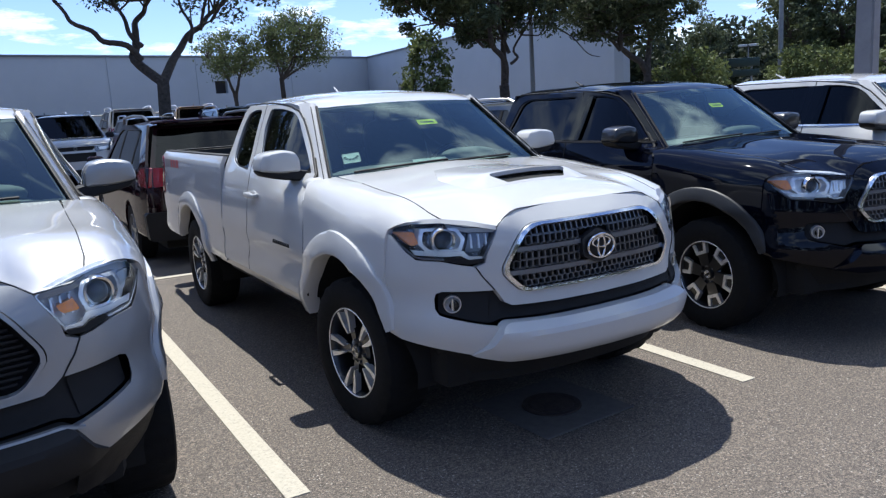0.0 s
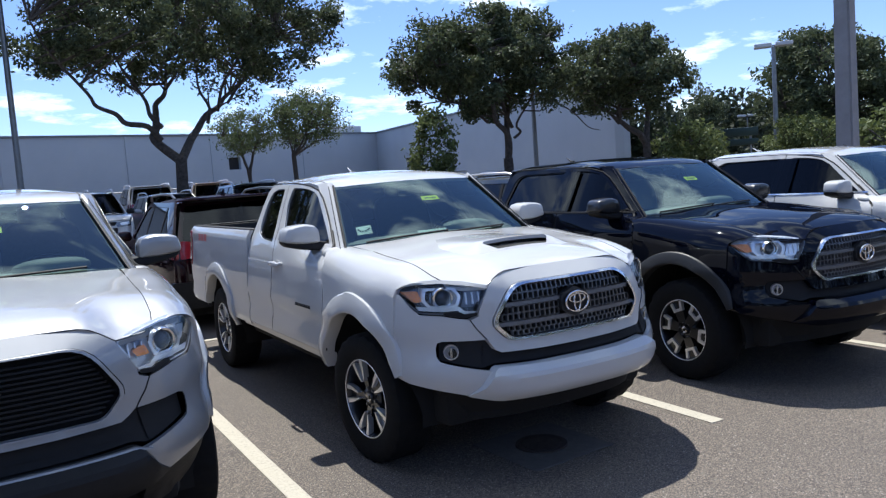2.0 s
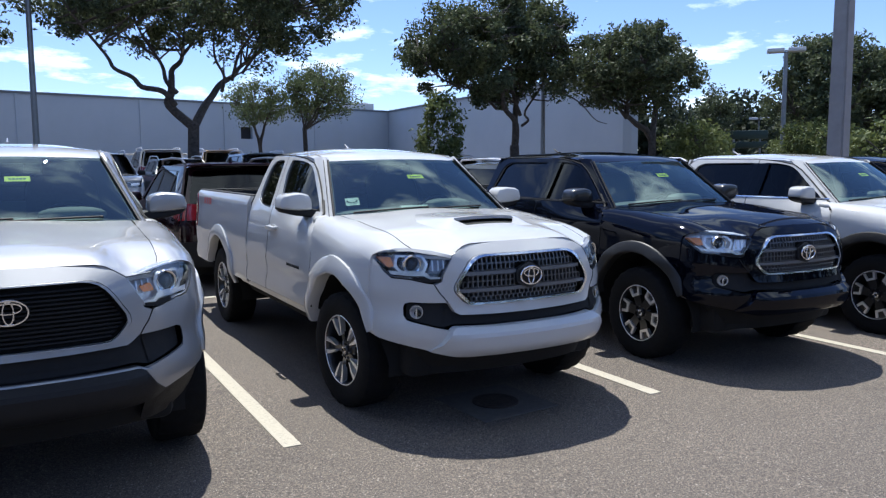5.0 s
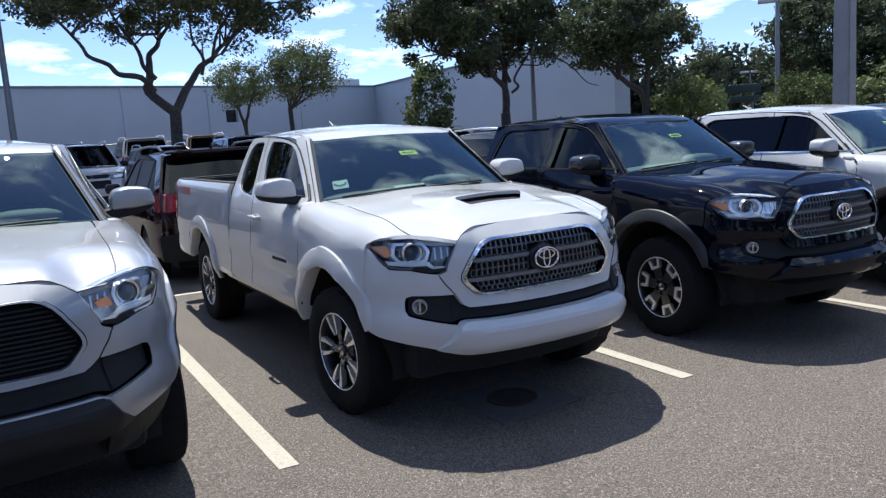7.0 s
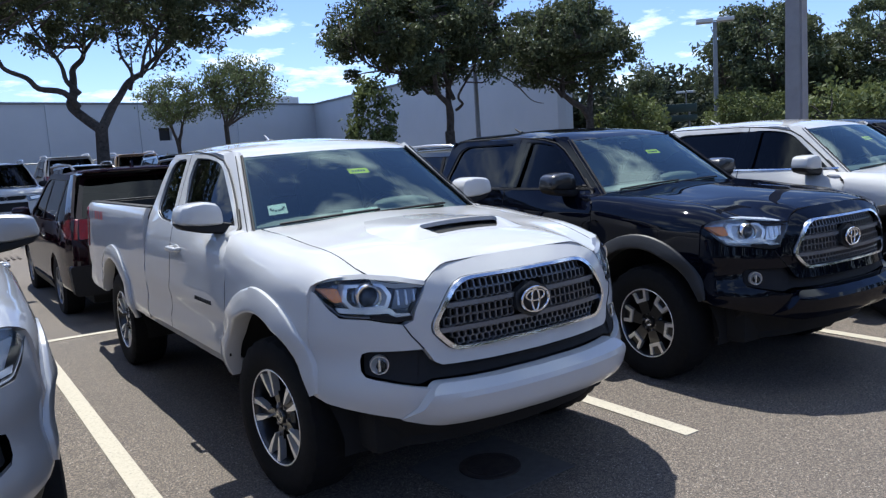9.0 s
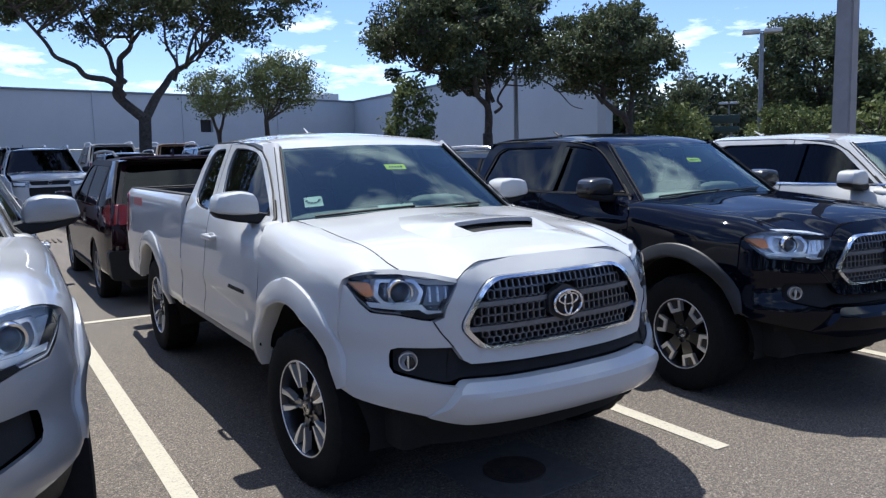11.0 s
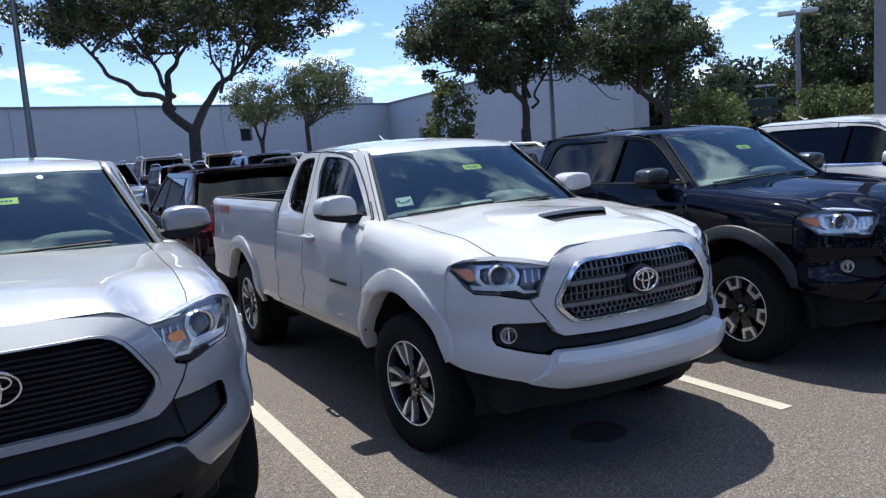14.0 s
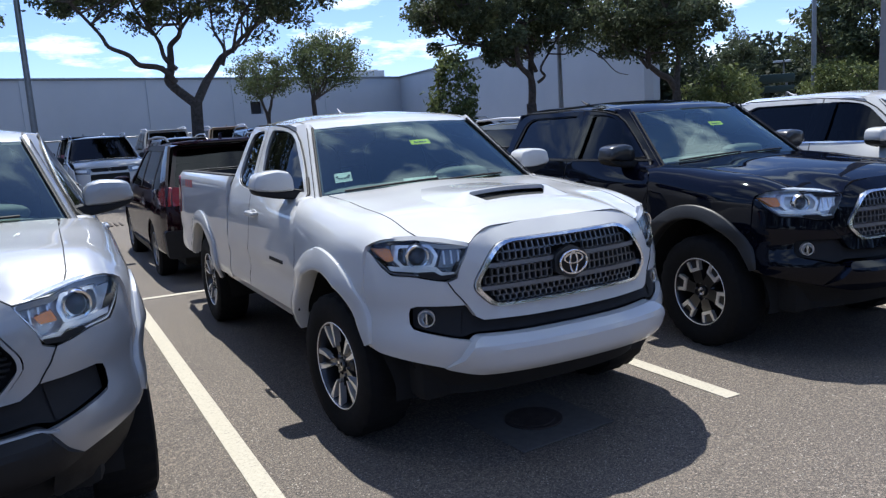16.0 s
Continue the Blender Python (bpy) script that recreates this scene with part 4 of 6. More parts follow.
        part("bumper_corner", sheet(fr([(sx * x, z) for x, z in c_out]), [], 0.04, front_face(), BACK), paint, t)
        pk = fillet([(0.545, 0.780), (0.735, 0.780), (0.745, 0.69), (0.565, 0.645)], 0.015)
        part("fog_lamp_pocket", sheet(fr([(sx * x, z) for x, z in pk]), [], 0.06, front_face(0.038)), M_PLASTIC, t)
        if fog:
            fl = new("fog_lamp")
            fl.parent = t
            p = front_face(0.02)(along(sx * 0.692), 0.730)
            aim = Matrix.Translation(p) @ Matrix.Rotation(radians(-90 + sx * 28), 4, "Z")
            part("fog_bowl", lathe(bmesh.new(), [(0.001, -0.02), (0.018, -0.016), (0.033, -0.002), (0.036, 0.004), (0.039, 0.004), (0.041, -0.02)], 28, aim), M_ALLOY, fl)
            part("fog_lens", lathe(bmesh.new(), [(0.001, 0.012), (0.018, 0.010), (0.035, 0.002)], 24, aim), M_LENS, fl)
            b = bmesh.new()
            box(b, (-0.01, -0.006, -0.028), (0.006, 0.006, 0.028), 0.003, 1, aim)
            part("fog_bulb_shield", b, M_CHROME, fl)
        # headlight
        bowl = M_SMOKE if papers else M_REFLECTOR if grille == "black" else M_BOWL
        hl = new("headlight")
        hl.parent = t
        h_out = fillet([(0.868, 1.066), (0.79, 1.092), (0.70, 1.096), (0.60, 1.082), (0.492, 1.056), (0.550, 0.955), (0.565, 0.915), (0.625, 0.908), (0.706, 0.928), (0.788, 0.934)], [0.01, 0.03, 0.03, 0.03, 0.015, 0.02, 0.01, 0.02, 0.02, 0.02])
        h_out = [(sx * x, z) for x, z in h_out]
        part("lamp_housing", sheet(fr(h_out), [], 0.05, front_face(0.055)), bowl, hl)
        part("lamp_edge", sheet(fr(h_out), [fr([(sx * (0.69 + (abs(x) - 0.69) * 0.98), 1.006 + (z - 1.006) * (0.985 if z > 1.0 else 0.92)) for x, z in h_out])], 0.03, front_face(0.006), BACK), M_SATIN if grille != "black" else M_REFLECTOR, hl)
        part("lamp_lens", sheet(fr(h_out), [], 0.045, front_face(-0.004)), M_LENS, hl).visible_shadow = False
        brow = [(0.862, 1.060), (0.79, 1.084), (0.70, 1.088), (0.60, 1.074), (0.500, 1.050), (0.500, 1.068), (0.60, 1.094), (0.70, 1.106), (0.79, 1.102), (0.862, 1.074)]
        part("lamp_brow", sheet(fr([(sx * x, z) for x, z in brow]), [], 0.04, front_face(-0.006 if papers else 0.012)), paint if papers else M_BOWL, hl)
        p = front_face(0.045)(along(sx * 0.700), 1.012)
        aim = Matrix.Translation(p) @ Matrix.Rotation(radians(-90 + sx * 20), 4, "Z")
        part("projector_ring", lathe(bmesh.new(), [(0.040, 0.0), (0.044, 0.018), (0.052, 0.020), (0.058, 0.004), (0.060, -0.01)], 32, aim), M_CHROME, hl)
        part("projector", lathe(bmesh.new(), [(0.001, 0.022), (0.02, 0.018), (0.036, 0.006), (0.042, -0.01)], 28, aim), M_RIMBLACK, hl)
        bez = fillet([(0.775, 1.064), (0.645, 1.066), (0.622, 1.02), (0.640, 0.962), (0.755, 0.960), (0.785, 1.0)], 0.012)
        hole = fillet([(0.762, 1.052), (0.655, 1.054), (0.636, 1.018), (0.650, 0.974), (0.748, 0.972), (0.770, 1.003)], 0.012)
        part("lamp_bezel", sheet(fr([(sx * x, z) for x, z in bez]), [fr([(sx * x, z) for x, z in hole])], 0.03, front_face(0.020), BACK), M_REFLECTOR, hl)
        inner, outer = [(0.60, 1.055), (0.52, 1.035), (0.565, 0.960), (0.625, 0.960)], [(0.846, 1.046), (0.792, 1.050), (0.780, 0.998), (0.802, 0.988)]
        refl = outer if grille == "black" else inner
        part("reflector", sheet(fr([(sx * x, z) for x, z in fillet(refl, 0.01)]), [], 0.04, front_face(0.035), BACK), M_REFLECTOR if not papers else M_SATIN, hl)
        b = bmesh.new()
        for k in range(3):
            xa = 0.535 + 0.03 * k
            sheet(fr([(sx * xa, 0.975), (sx * (xa + 0.006), 0.975), (sx * (xa + 0.006), 1.035), (sx * xa, 1.035)]), [], 0.1, front_face(0.026), BACK, b)
        part("reflector_rib", b, M_BOWL, hl, flat=True)
        amb = [(0.605, 1.022), (0.548, 1.010), (0.565, 0.982), (0.620, 0.982)] if grille == "black" else outer
        part("turn_signal", sheet(fr([(sx * x, z) for x, z in fillet(amb, 0.008)]), [], 0.03, front_face(0.018), BACK), M_AMBER, hl)
        notch = [(0.566, 0.916), (0.625, 0.909), (0.700, 0.928), (0.690, 0.940), (0.635, 0.940), (0.615, 0.928), (0.560, 0.932)]
        part("lower_cover", sheet(fr([(sx * x, z) for x, z in notch]), [], 0.03, front_face(-0.005), lambda c: c + Vector((0, 0.015, 0))), M_PLASTIC, hl)
        trim = [(0.79, 0.950), (0.70, 0.944), (0.64, 0.946), (0.62, 0.928), (0.56, 0.930), (0.563, 0.940), (0.612, 0.943), (0.632, 0.966), (0.70, 0.964), (0.80, 0.972)]
        part("light_strip", sheet(fr([(sx * x, z) for x, z in trim]), [], 0.03, front_face(0.012), lambda c: c + Vector((0, 0.012, 0))), M_REFLECTOR, hl)
    sk = [(-0.665, 0.500), (-0.53, 0.472), (0.53, 0.472), (0.665, 0.500), (0.60, 0.560), (0.545, 0.628), (0.50, 0.650), (0.25, 0.644), (-0.25, 0.644), (-0.50, 0.650), (-0.545, 0.628), (-0.60, 0.560)]
    def guard(s_, z):
        a = abs(s_) / along(0.665)
        out = max(0.0, min(1.0, (0.652 - z) / 0.042)) * max(0.0, min(1.0, (1.0 - a) / 0.11))
        under = max(0.0, (0.53 - z) / 0.06) ** 2
        return front_face(-0.012 - 0.060 * out + 0.03 * under)(s_, z)
    part("bumper_guard", sheet(fr(fillet(sk, 0.02)), [], 0.022, guard, lambda c: c + Vector((0, 0.06, 0.0))), skid, t, sharp=22)
    if skid is not paint:
        for sx in (-1, 1):
            low = [(0.56, 0.500), (0.66, 0.505), (0.80, 0.545), (0.85, 0.562), (0.862, 0.50), (0.845, 0.40), (0.70, 0.355), (0.56, 0.35)]
            part("bumper_valance", sheet(fr([(sx * x, z) for x, z in fillet(low, 0.02)]), [], 0.05, front_face(0.012), BACK), M_PLASTIC, t)
        edge = [(-0.57, 0.628), (-0.50, 0.652), (0.50, 0.652), (0.57, 0.628), (0.57, 0.620), (0.50, 0.644), (-0.50, 0.644), (-0.57, 0.620)]
        part("guard_edge", sheet(fr(edge), [], 0.05, front_face(-0.026), lambda c: c + Vector((0, 0.02, 0.0))), paint, t)
    dam = [(-0.80, 0.52), (-0.74, 0.33), (0.74, 0.33), (0.80, 0.52)]
    part("air_dam", sheet(fr(dam), [], 0.08, front_face(0.09)), M_DARK, t)
    return t


NEAR = pickup(pose(0, 0, 0), "white pearl extended-cab pickup with hood scoop and chrome grille", M_WHITE, papers=True, steer=6.0)

# ---- ground ----
def ground_z(y, x=0.0):
    """The car park rises a little towards the building and falls to the east along the row of trucks."""
    s = min(1.0, max(0.0, (y - 10.5) / 14.0))
    return 0.36 * s * s * (3 - 2 * s) - 0.012 * max(-8.0, min(9.0, x)) * min(1.0, max(0.0, (13.0 - y) / 3.0))


b = bmesh.new()
rows = [[b.verts.new((x, y, ground_z(y, x))) for x in (-400, -60, -20, -8, 0, 9, 20, 60, 400)] for y in [-400, -60, 0, 10.0, 10.5] + [10.5 + k for k in range(1, 15)] + [40, 80, 600]]
for r0, r1 in zip(rows, rows[1:]):
    for k in range(8):
        b.faces.new((r0[k], r0[k + 1], r1[k + 1], r1[k]))
tagged(part("ground", b, M_ASPHALT, flat=True), "sunlit grey asphalt of a car park", "ground", kind="structure")


def stripe(x0, y0, x1, y1, label="worn cream parking line on asphalt"):
    bb = bmesh.new()
    n = max(1, round((x1 - x0) / 1.0))
    cuts = [x0 + (x1 - x0) * k / n for k in range(n + 1)]
    rows = [[bb.verts.new((x, y, ground_z(y, x) + dz)) for x in cuts] for y, dz in ((y0, -0.01), (y0, 0.005), (y1, 0.005), (y1, -0.01))]
    for r0, r1 in zip(rows, rows[1:]):
        for k in range(n):
            bb.faces.new((r0[k], r0[k + 1], r1[k + 1], r1[k]))
    for k in (0, n):
        bb.faces.new([r[k] for r in rows])
    bmesh.ops.recalc_face_normals(bb, faces=bb.faces)
    return tagged(part("parking_line", bb, M_LINE), label, "parking line", "parking lines", "structure")


for k in range(-1, 6):
    xl = -1.437 + 2.556 * k
    stripe(xl - 0.053, -0.595 - 0.24 * k, xl + 0.053, 10.3)
stripe(-8, 4.70, 9, 4.80)

NAVY = pickup(pose(2.655, -0.005, -0.031, 0, 0, -1.6), "dark blue crew-cab pickup with charcoal wheel arch flares", M_BLUE, cab="double", wheels="trail", flare=M_FLARE, scoop=False, mirror=M_RIMBLACK, cover=True)
SECOND = pickup(pose(5.27, -0.39, -0.063), "white crew-cab pickup with black wheel arch flares", M_WHITE, cab="double", wheels="trail", flare=M_PLASTIC, scoop=False)
SILVER = pickup(pose(-2.78, -0.09, 0.033, 0, 0, -0.3), "silver pickup with black mesh grille and black bumper guard", M_SILVER, grille="black", wheels="trail", scoop=False, fog=False, skid=M_PLASTIC)
FAR = copy_thing(NAVY, pose(7.85, 0.1, -0.093))


# ---- other parked cars ----
def suv(at, label, paint, category="car", rails=True, rack=False, detail=True, length=4.55, width=1.85, height=1.70, hood=1.02, group="cars parked in the rows behind"):
    """A parked sport utility car: front axle over the origin, y to the rear."""
    c = thing("parked_car", at, label, category, group)
    L, W2, H, HB = length, width / 2, height, hood
    y0, y1, ra = -0.90, length - 0.90, length * 0.584
    belt = HB + 0.02
    prof = Curve((0.25, -0.05), (0.45, 0.0), (0.75, 0.0), (belt, -0.035), (H - 0.25, -0.17), (H, -0.27))
    ends = Curve((y0, -0.16), (y0 + 0.25, -0.05), (y0 + 0.7, 0.0), (y1 - 0.7, 0.0), (y1 - 0.2, -0.04), (y1, -0.10))
    hw = lambda y, z: W2 + prof(z) + ends(y)
    step = 0.13
    for sx in (-1, 1):
        face = lambda y, z, sx=sx: Vector((sx * hw(y, z), y, z))
        out = [(y0 + 0.08, 0.32), (y0 + 0.02, 0.55), (y0 + 0.12, HB - 0.14), (y0 + 0.5, HB - 0.02), (0.35, belt + 0.045), (0.62, belt + 0.085), (1.18, H - 0.16), (1.40, H - 0.05), (y1 - 0.55, H - 0.07), (y1 - 0.12, belt + 0.05), (y1 - 0.02, 0.80), (y1, 0.45), (y1 - 0.1, 0.34)] + arc(ra, 0.34, 0.385, 5, 175, 10) + [(ra - 0.6, 0.26), (0.6, 0.26)] + arc(0, 0.34, 0.385, 5, 175, 10)
        win = fillet([(0.74, belt + 0.05), (1.24, H - 0.17), (1.45, H - 0.11), (y1 - 0.72, H - 0.13), (y1 - 0.38, belt + 0.10), (y1 - 0.5, belt + 0.05)], 0.05)
        part("body_side", sheet(out, [win], step, face, inwards(0.03)), paint, c)
        part("side_window", sheet(win, [], 0.3, lambda y, z, sx=sx: Vector((sx * (hw(y, z) - 0.012), y, z))), M_TINT, c)
        for yp in (1.72, 2.75):
            part("window_pillar", sheet([(yp, belt + 0.05), (yp + 0.07, belt + 0.05), (yp + 0.04, H - 0.12), (yp - 0.03, H - 0.12)], [], 0.3, lambda y, z, sx=sx: Vector((sx * (hw(y, z) - 0.004), y, z))), M_PLASTIC, c)
        part("sill_cladding", sheet([(0.45, 0.26), (ra - 0.45, 0.26), (ra - 0.45, 0.36), (0.45, 0.36)], [], 0.3, lambda y, z, sx=sx: Vector((sx * (hw(y, z) + 0.012), y, z)), inwards(0.03)), M_PLASTIC, c)
        for cy in (0, ra):
            w = new("wheel")
            w.parent = c
            w.matrix_basis = Matrix.Translation((sx * (W2 - 0.125), cy, 0.34)) @ Matrix.Rotation(0 if sx > 0 else math.pi, 4, "Z")
            part("tyre", lathe(bmesh.new(), [(0.20, -0.10), (0.31, -0.11), (0.34, -0.08), (0.34, 0.08), (0.31, 0.11), (0.215, 0.10)], 40), M_RUBBER, w)
            rb = bmesh.new()
            lathe(rb, [(0.215, 0.10), (0.205, 0.105), (0.195, 0.08), (0.19, 0.0)], 32)
            for k in range(5):
                prism(rb, [(-0.028, 0.0), (0.028, 0.0), (0.02, 0.20), (-0.02, 0.20)], 0.07, 0.095, lambda x, d, z, a=2 * math.pi * k / 5: (d, x * math.cos(a) - z * math.sin(a), x * math.sin(a) + z * math.cos(a)))
            part("rim", rb, M_ALLOY if paint is not M_MAROON else M_SATIN, w)
            part("wheel_back", lathe(bmesh.new(), [(0.001, 0.02), (0.20, 0.02)], 24), M_DARK, w)
        mb = bmesh.new()
        puffy(mb, (sx * (W2 + 0.10), 0.88, belt + 0.10), (0.11, 0.07, 0.075), 3.5, 14, 8)
        part("side_mirror", mb, paint if paint is not M_WHITE else M_PLASTIC, c)
        lamp = fillet([(0.42, HB - 0.13), (W2 - 0.10, HB - 0.10), (W2 - 0.10, HB - 0.24), (0.46, HB - 0.26)], 0.02)
        part("headlight", sheet([(sx * x, z) for x, z in lamp], [], 0.1, lambda x, z: Vector((x, y0 + 0.006 + 0.9 * max(0, abs(x) - 0.35) ** 2 - 0.04 * (1 - abs(z - 0.6) / 0.4), z)), lambda v: v + Vector((0, 0.04, 0))), M_SMOKE, c)
        part("headlight_reflector", sheet([(sx * x, z) for x, z in fillet([(0.52, HB - 0.15), (W2 - 0.17, HB - 0.135), (W2 - 0.17, HB - 0.20), (0.54, HB - 0.215)], 0.02)], [], 0.1, lambda x, z: Vector((x, y0 + 0.001 + 0.9 * max(0, abs(x) - 0.35) ** 2 - 0.04 * (1 - abs(z - 0.6) / 0.4), z))), M_ALLOY, c)
        tl = fillet([(0.46, belt - 0.10), (W2 - 0.145, belt - 0.13), (W2 - 0.165, belt + 0.09), (0.50, belt + 0.06)], 0.03)
        part("tail_lamp", sheet([(sx * x, z) for x, z in tl], [], 0.08, lambda x, z: Vector((x, y1 + 0.012 - 0.40 * max(0, abs(x) - 0.5) ** 2 - 0.10 * max(0, z - 0.8), z)), lambda v: v + Vector((0, -0.05, 0))), M_RED, c)
        tls = fillet([(y1 - 0.40, belt + 0.01), (y1 - 0.30, belt - 0.11), (y1 - 0.03, belt - 0.13), (y1 - 0.05, belt + 0.09), (y1 - 0.28, belt + 0.08)], 0.03)
        part("tail_lamp", sheet(tls, [], 0.08, lambda y, z, sx=sx: Vector((sx * (hw(y, z) + 0.006), y, z)), inwards(0.03)), M_RED, c)
        if rails:
            rb = bmesh.new()
            tube(rb, [(sx * (W2 - 0.27), 1.35, H - 0.03), (sx * (W2 - 0.25), 1.50, H + 0.035), (sx * (W2 - 0.25), 2.3, H + 0.05), (sx * (W2 - 0.25), y1 - 0.75, H + 0.03), (sx * (W2 - 0.27), y1 - 0.60, H - 0.03)], 0.016, 8)
            part("roof_rail", rb, M_ALLOY if paint is not M_MAROON else M_SATIN, c)
    hood_f = lambda x, y: Vector((x, y, HB + 0.035 * (1 - (x / W2) ** 2) - 0.10 * max(0, (-0.35 - y) / 0.5) ** 2 + 0.075 * (y + 0.9) / 1.5))
    hw2 = W2 - 0.06
    part("hood", sheet([(-hw2 + 0.10, y0 + 0.10), (0, y0 + 0.02), (hw2 - 0.10, y0 + 0.10), (hw2, y0 + 0.5), (hw2 - 0.02, 0.62), (0, 0.50), (-hw2 + 0.02, 0.62)], [], step, hood_f, DOWN), paint, c)
    rf = lambda x, y: Vector((x, y, H - 0.01 - 0.06 * (abs(x) / 0.65) ** 3 - 0.05 * max(0, (1.6 - y) / 0.5) ** 2 - 0.03 * max(0, y - y1 + 1.2) ** 2))
    rw = W2 - 0.27
    part("roof", sheet([(-rw, 1.30), (0, 1.16), (rw, 1.30), (rw, y1 - 0.5), (0, y1 - 0.36), (-rw, y1 - 0.5)], [], step, rf, DOWN), paint, c)
    def glass(yb, yt, zb, zt, bow):
        return lambda u, v: Vector((u * (W2 - 0.13 - 0.16 * v), yb + (yt - yb) * v - bow * (1 - u * u), zb + (zt - zb) * v))
    sq2 = [(-1, 0), (1, 0), (1, 1), (-1, 1)]
    part("windshield", sheet(sq2, [], 0.25, glass(0.62, 1.27, HB + 0.085, H - 0.07, 0.12)), M_TINT, c)
    part("rear_window", sheet(fillet([(-0.93, 0.06), (0.93, 0.06), (0.93, 0.93), (-0.93, 0.93)], 0.08), [], 0.25, glass(y1 - 0.05, y1 - 0.42, belt + 0.06, H - 0.09, -0.05)), M_TINT, c)
    part("hatch", sheet(sq2, [fillet([(-0.93, 0.06), (0.93, 0.06), (0.93, 0.93), (-0.93, 0.93)], 0.08)], 0.15, glass(y1 - 0.055, y1 - 0.425, belt + 0.06, H - 0.09, -0.05)), paint, c)
    sp = bmesh.new()
    puffy(sp, (0, y1 - 0.40, H - 0.05), (rw + 0.02, 0.14, 0.022), 4, 24, 8)
    part("spoiler", sp, paint, c)
    fin = bmesh.new()
    prism(fin, [(0, 0), (0.16, 0), (0.14, 0.09)], -0.012, 0.012, lambda a, d, z: (d, y1 - 0.95 + a, H - 0.03 + z))
    part("antenna_fin", fin, paint, c)
    back = lambda x, z: Vector((x, y1 + 0.01 - 0.40 * max(0, abs(x) - 0.5) ** 2 - 0.12 * max(0, z - 0.8) - 0.03 * max(0, 0.5 - z), z))
    part("tailgate", sheet([(-W2 + 0.06, 0.62), (W2 - 0.06, 0.62), (W2 - 0.09, belt + 0.08), (-W2 + 0.09, belt + 0.08)], [], step, back, lambda v: v + Vector((0, -0.05, 0))), paint, c)
    part("rear_bumper", sheet(fillet([(-W2 + 0.04, 0.32), (W2 - 0.04, 0.32), (W2 - 0.02, 0.64), (-W2 + 0.02, 0.64)], 0.05), [], step, lambda x, z: back(x, z) + Vector((0, 0.05, 0)), lambda v: v + Vector((0, -0.15, 0))), M_PLASTIC if paint is not M_WHITE else paint, c)
    pl = bmesh.new()
    box(pl, (-0.16, y1 - 0.03, 0.76), (0.16, y1 + 0.02, 0.84), 0.01)
    part("plate_recess", pl, M_DARK, c)
    nose = lambda x, z: Vector((x, y0 + 0.02 + 0.9 * max(0, abs(x) - 0.35) ** 2 - 0.04 * (1 - abs(z - 0.6) / 0.4), z))
    upper = fillet([(-0.40, HB - 0.215), (0.40, HB - 0.215), (0.46, HB - 0.115), (-0.46, HB - 0.115)], 0.03)
    lower = fillet([(-0.46, 0.60), (0.46, 0.60), (0.46, HB - 0.27), (-0.46, HB - 0.27)], 0.04)
    part("front_bumper", sheet(fillet([(-W2 + 0.12, 0.40), (W2 - 0.12, 0.40), (W2 - 0.10, HB - 0.10), (-W2 + 0.10, HB - 0.10)], 0.05), [upper, lower], step, nose, lambda v: v + Vector((0, 0.2, 0))), paint, c)
    part("bumper_valance", sheet([(-W2 + 0.16, 0.25), (W2 - 0.16, 0.25), (W2 - 0.14, 0.42), (-W2 + 0.14, 0.42)], [], step, lambda x, z: nose(x, z) + Vector((0, 0.03, 0)), lambda v: v + Vector((0, 0.15, 0))), M_PLASTIC, c)
    part("grille", sheet([(-0.5, 0.56), (0.5, 0.56), (0.48, HB - 0.105), (-0.48, HB - 0.105)], [], 0.3, lambda x, z: nose(x, z) + Vector((0, 0.05, 0))), M_PLASTIC, c)
    gb = bmesh.new()
    lathe(gb, [(0.030, 0.0), (0.037, 0.010), (0.044, 0.0)], 20, Matrix.Translation((0, y0 + 0.015, HB - 0.165)) @ Matrix.Rotation(radians(-90), 4, "Z"))
    part("grille_badge", gb, M_CHROME, c)
    ub = bmesh.new()
    box(ub, (-W2 + 0.22, y0 + 0.15, 0.20), (W2 - 0.22, y1 - 0.12, 0.55), 0.04)
    box(ub, (-W2 + 0.22, 0.62, 0.55), (W2 - 0.22, y1 - 0.25, belt - 0.15), 0.04)
    part("underbody", ub, M_DARK, c)
    for x in (-0.36, 0.36):
        for ys in (1.75, 2.65):
            sb = bmesh.new()
            puffy(sb, (x, ys, belt + 0.02), (0.24, 0.08, 0.30), 4, 14, 8, (0, 0.06))
            part("seat_back", sb, M_SEAT, c)
    return c


suv(pose(-0.07, 8.97, 0, 0, 0, 0) @ pose(0, 0, 0, 0, 0, 180), "dark maroon sport utility car seen from the rear, roof rails", M_MAROON, length=4.57, height=1.66)


# ---- trees ----
def bark():
    m, t, bs = nodes_of("oak_bark")
    n = grain(t, 9, 6, 0.7)
    t.links.new(ramp(t, n, [(0.3, (0.035, 0.030, 0.026)), (0.7, (0.115, 0.098, 0.084))]), bs.inputs["Base Color"])
    bs.inputs["Roughness"].default_value = 0.95
    bump(t, bs, n, 0.8, 0.04)
    return m


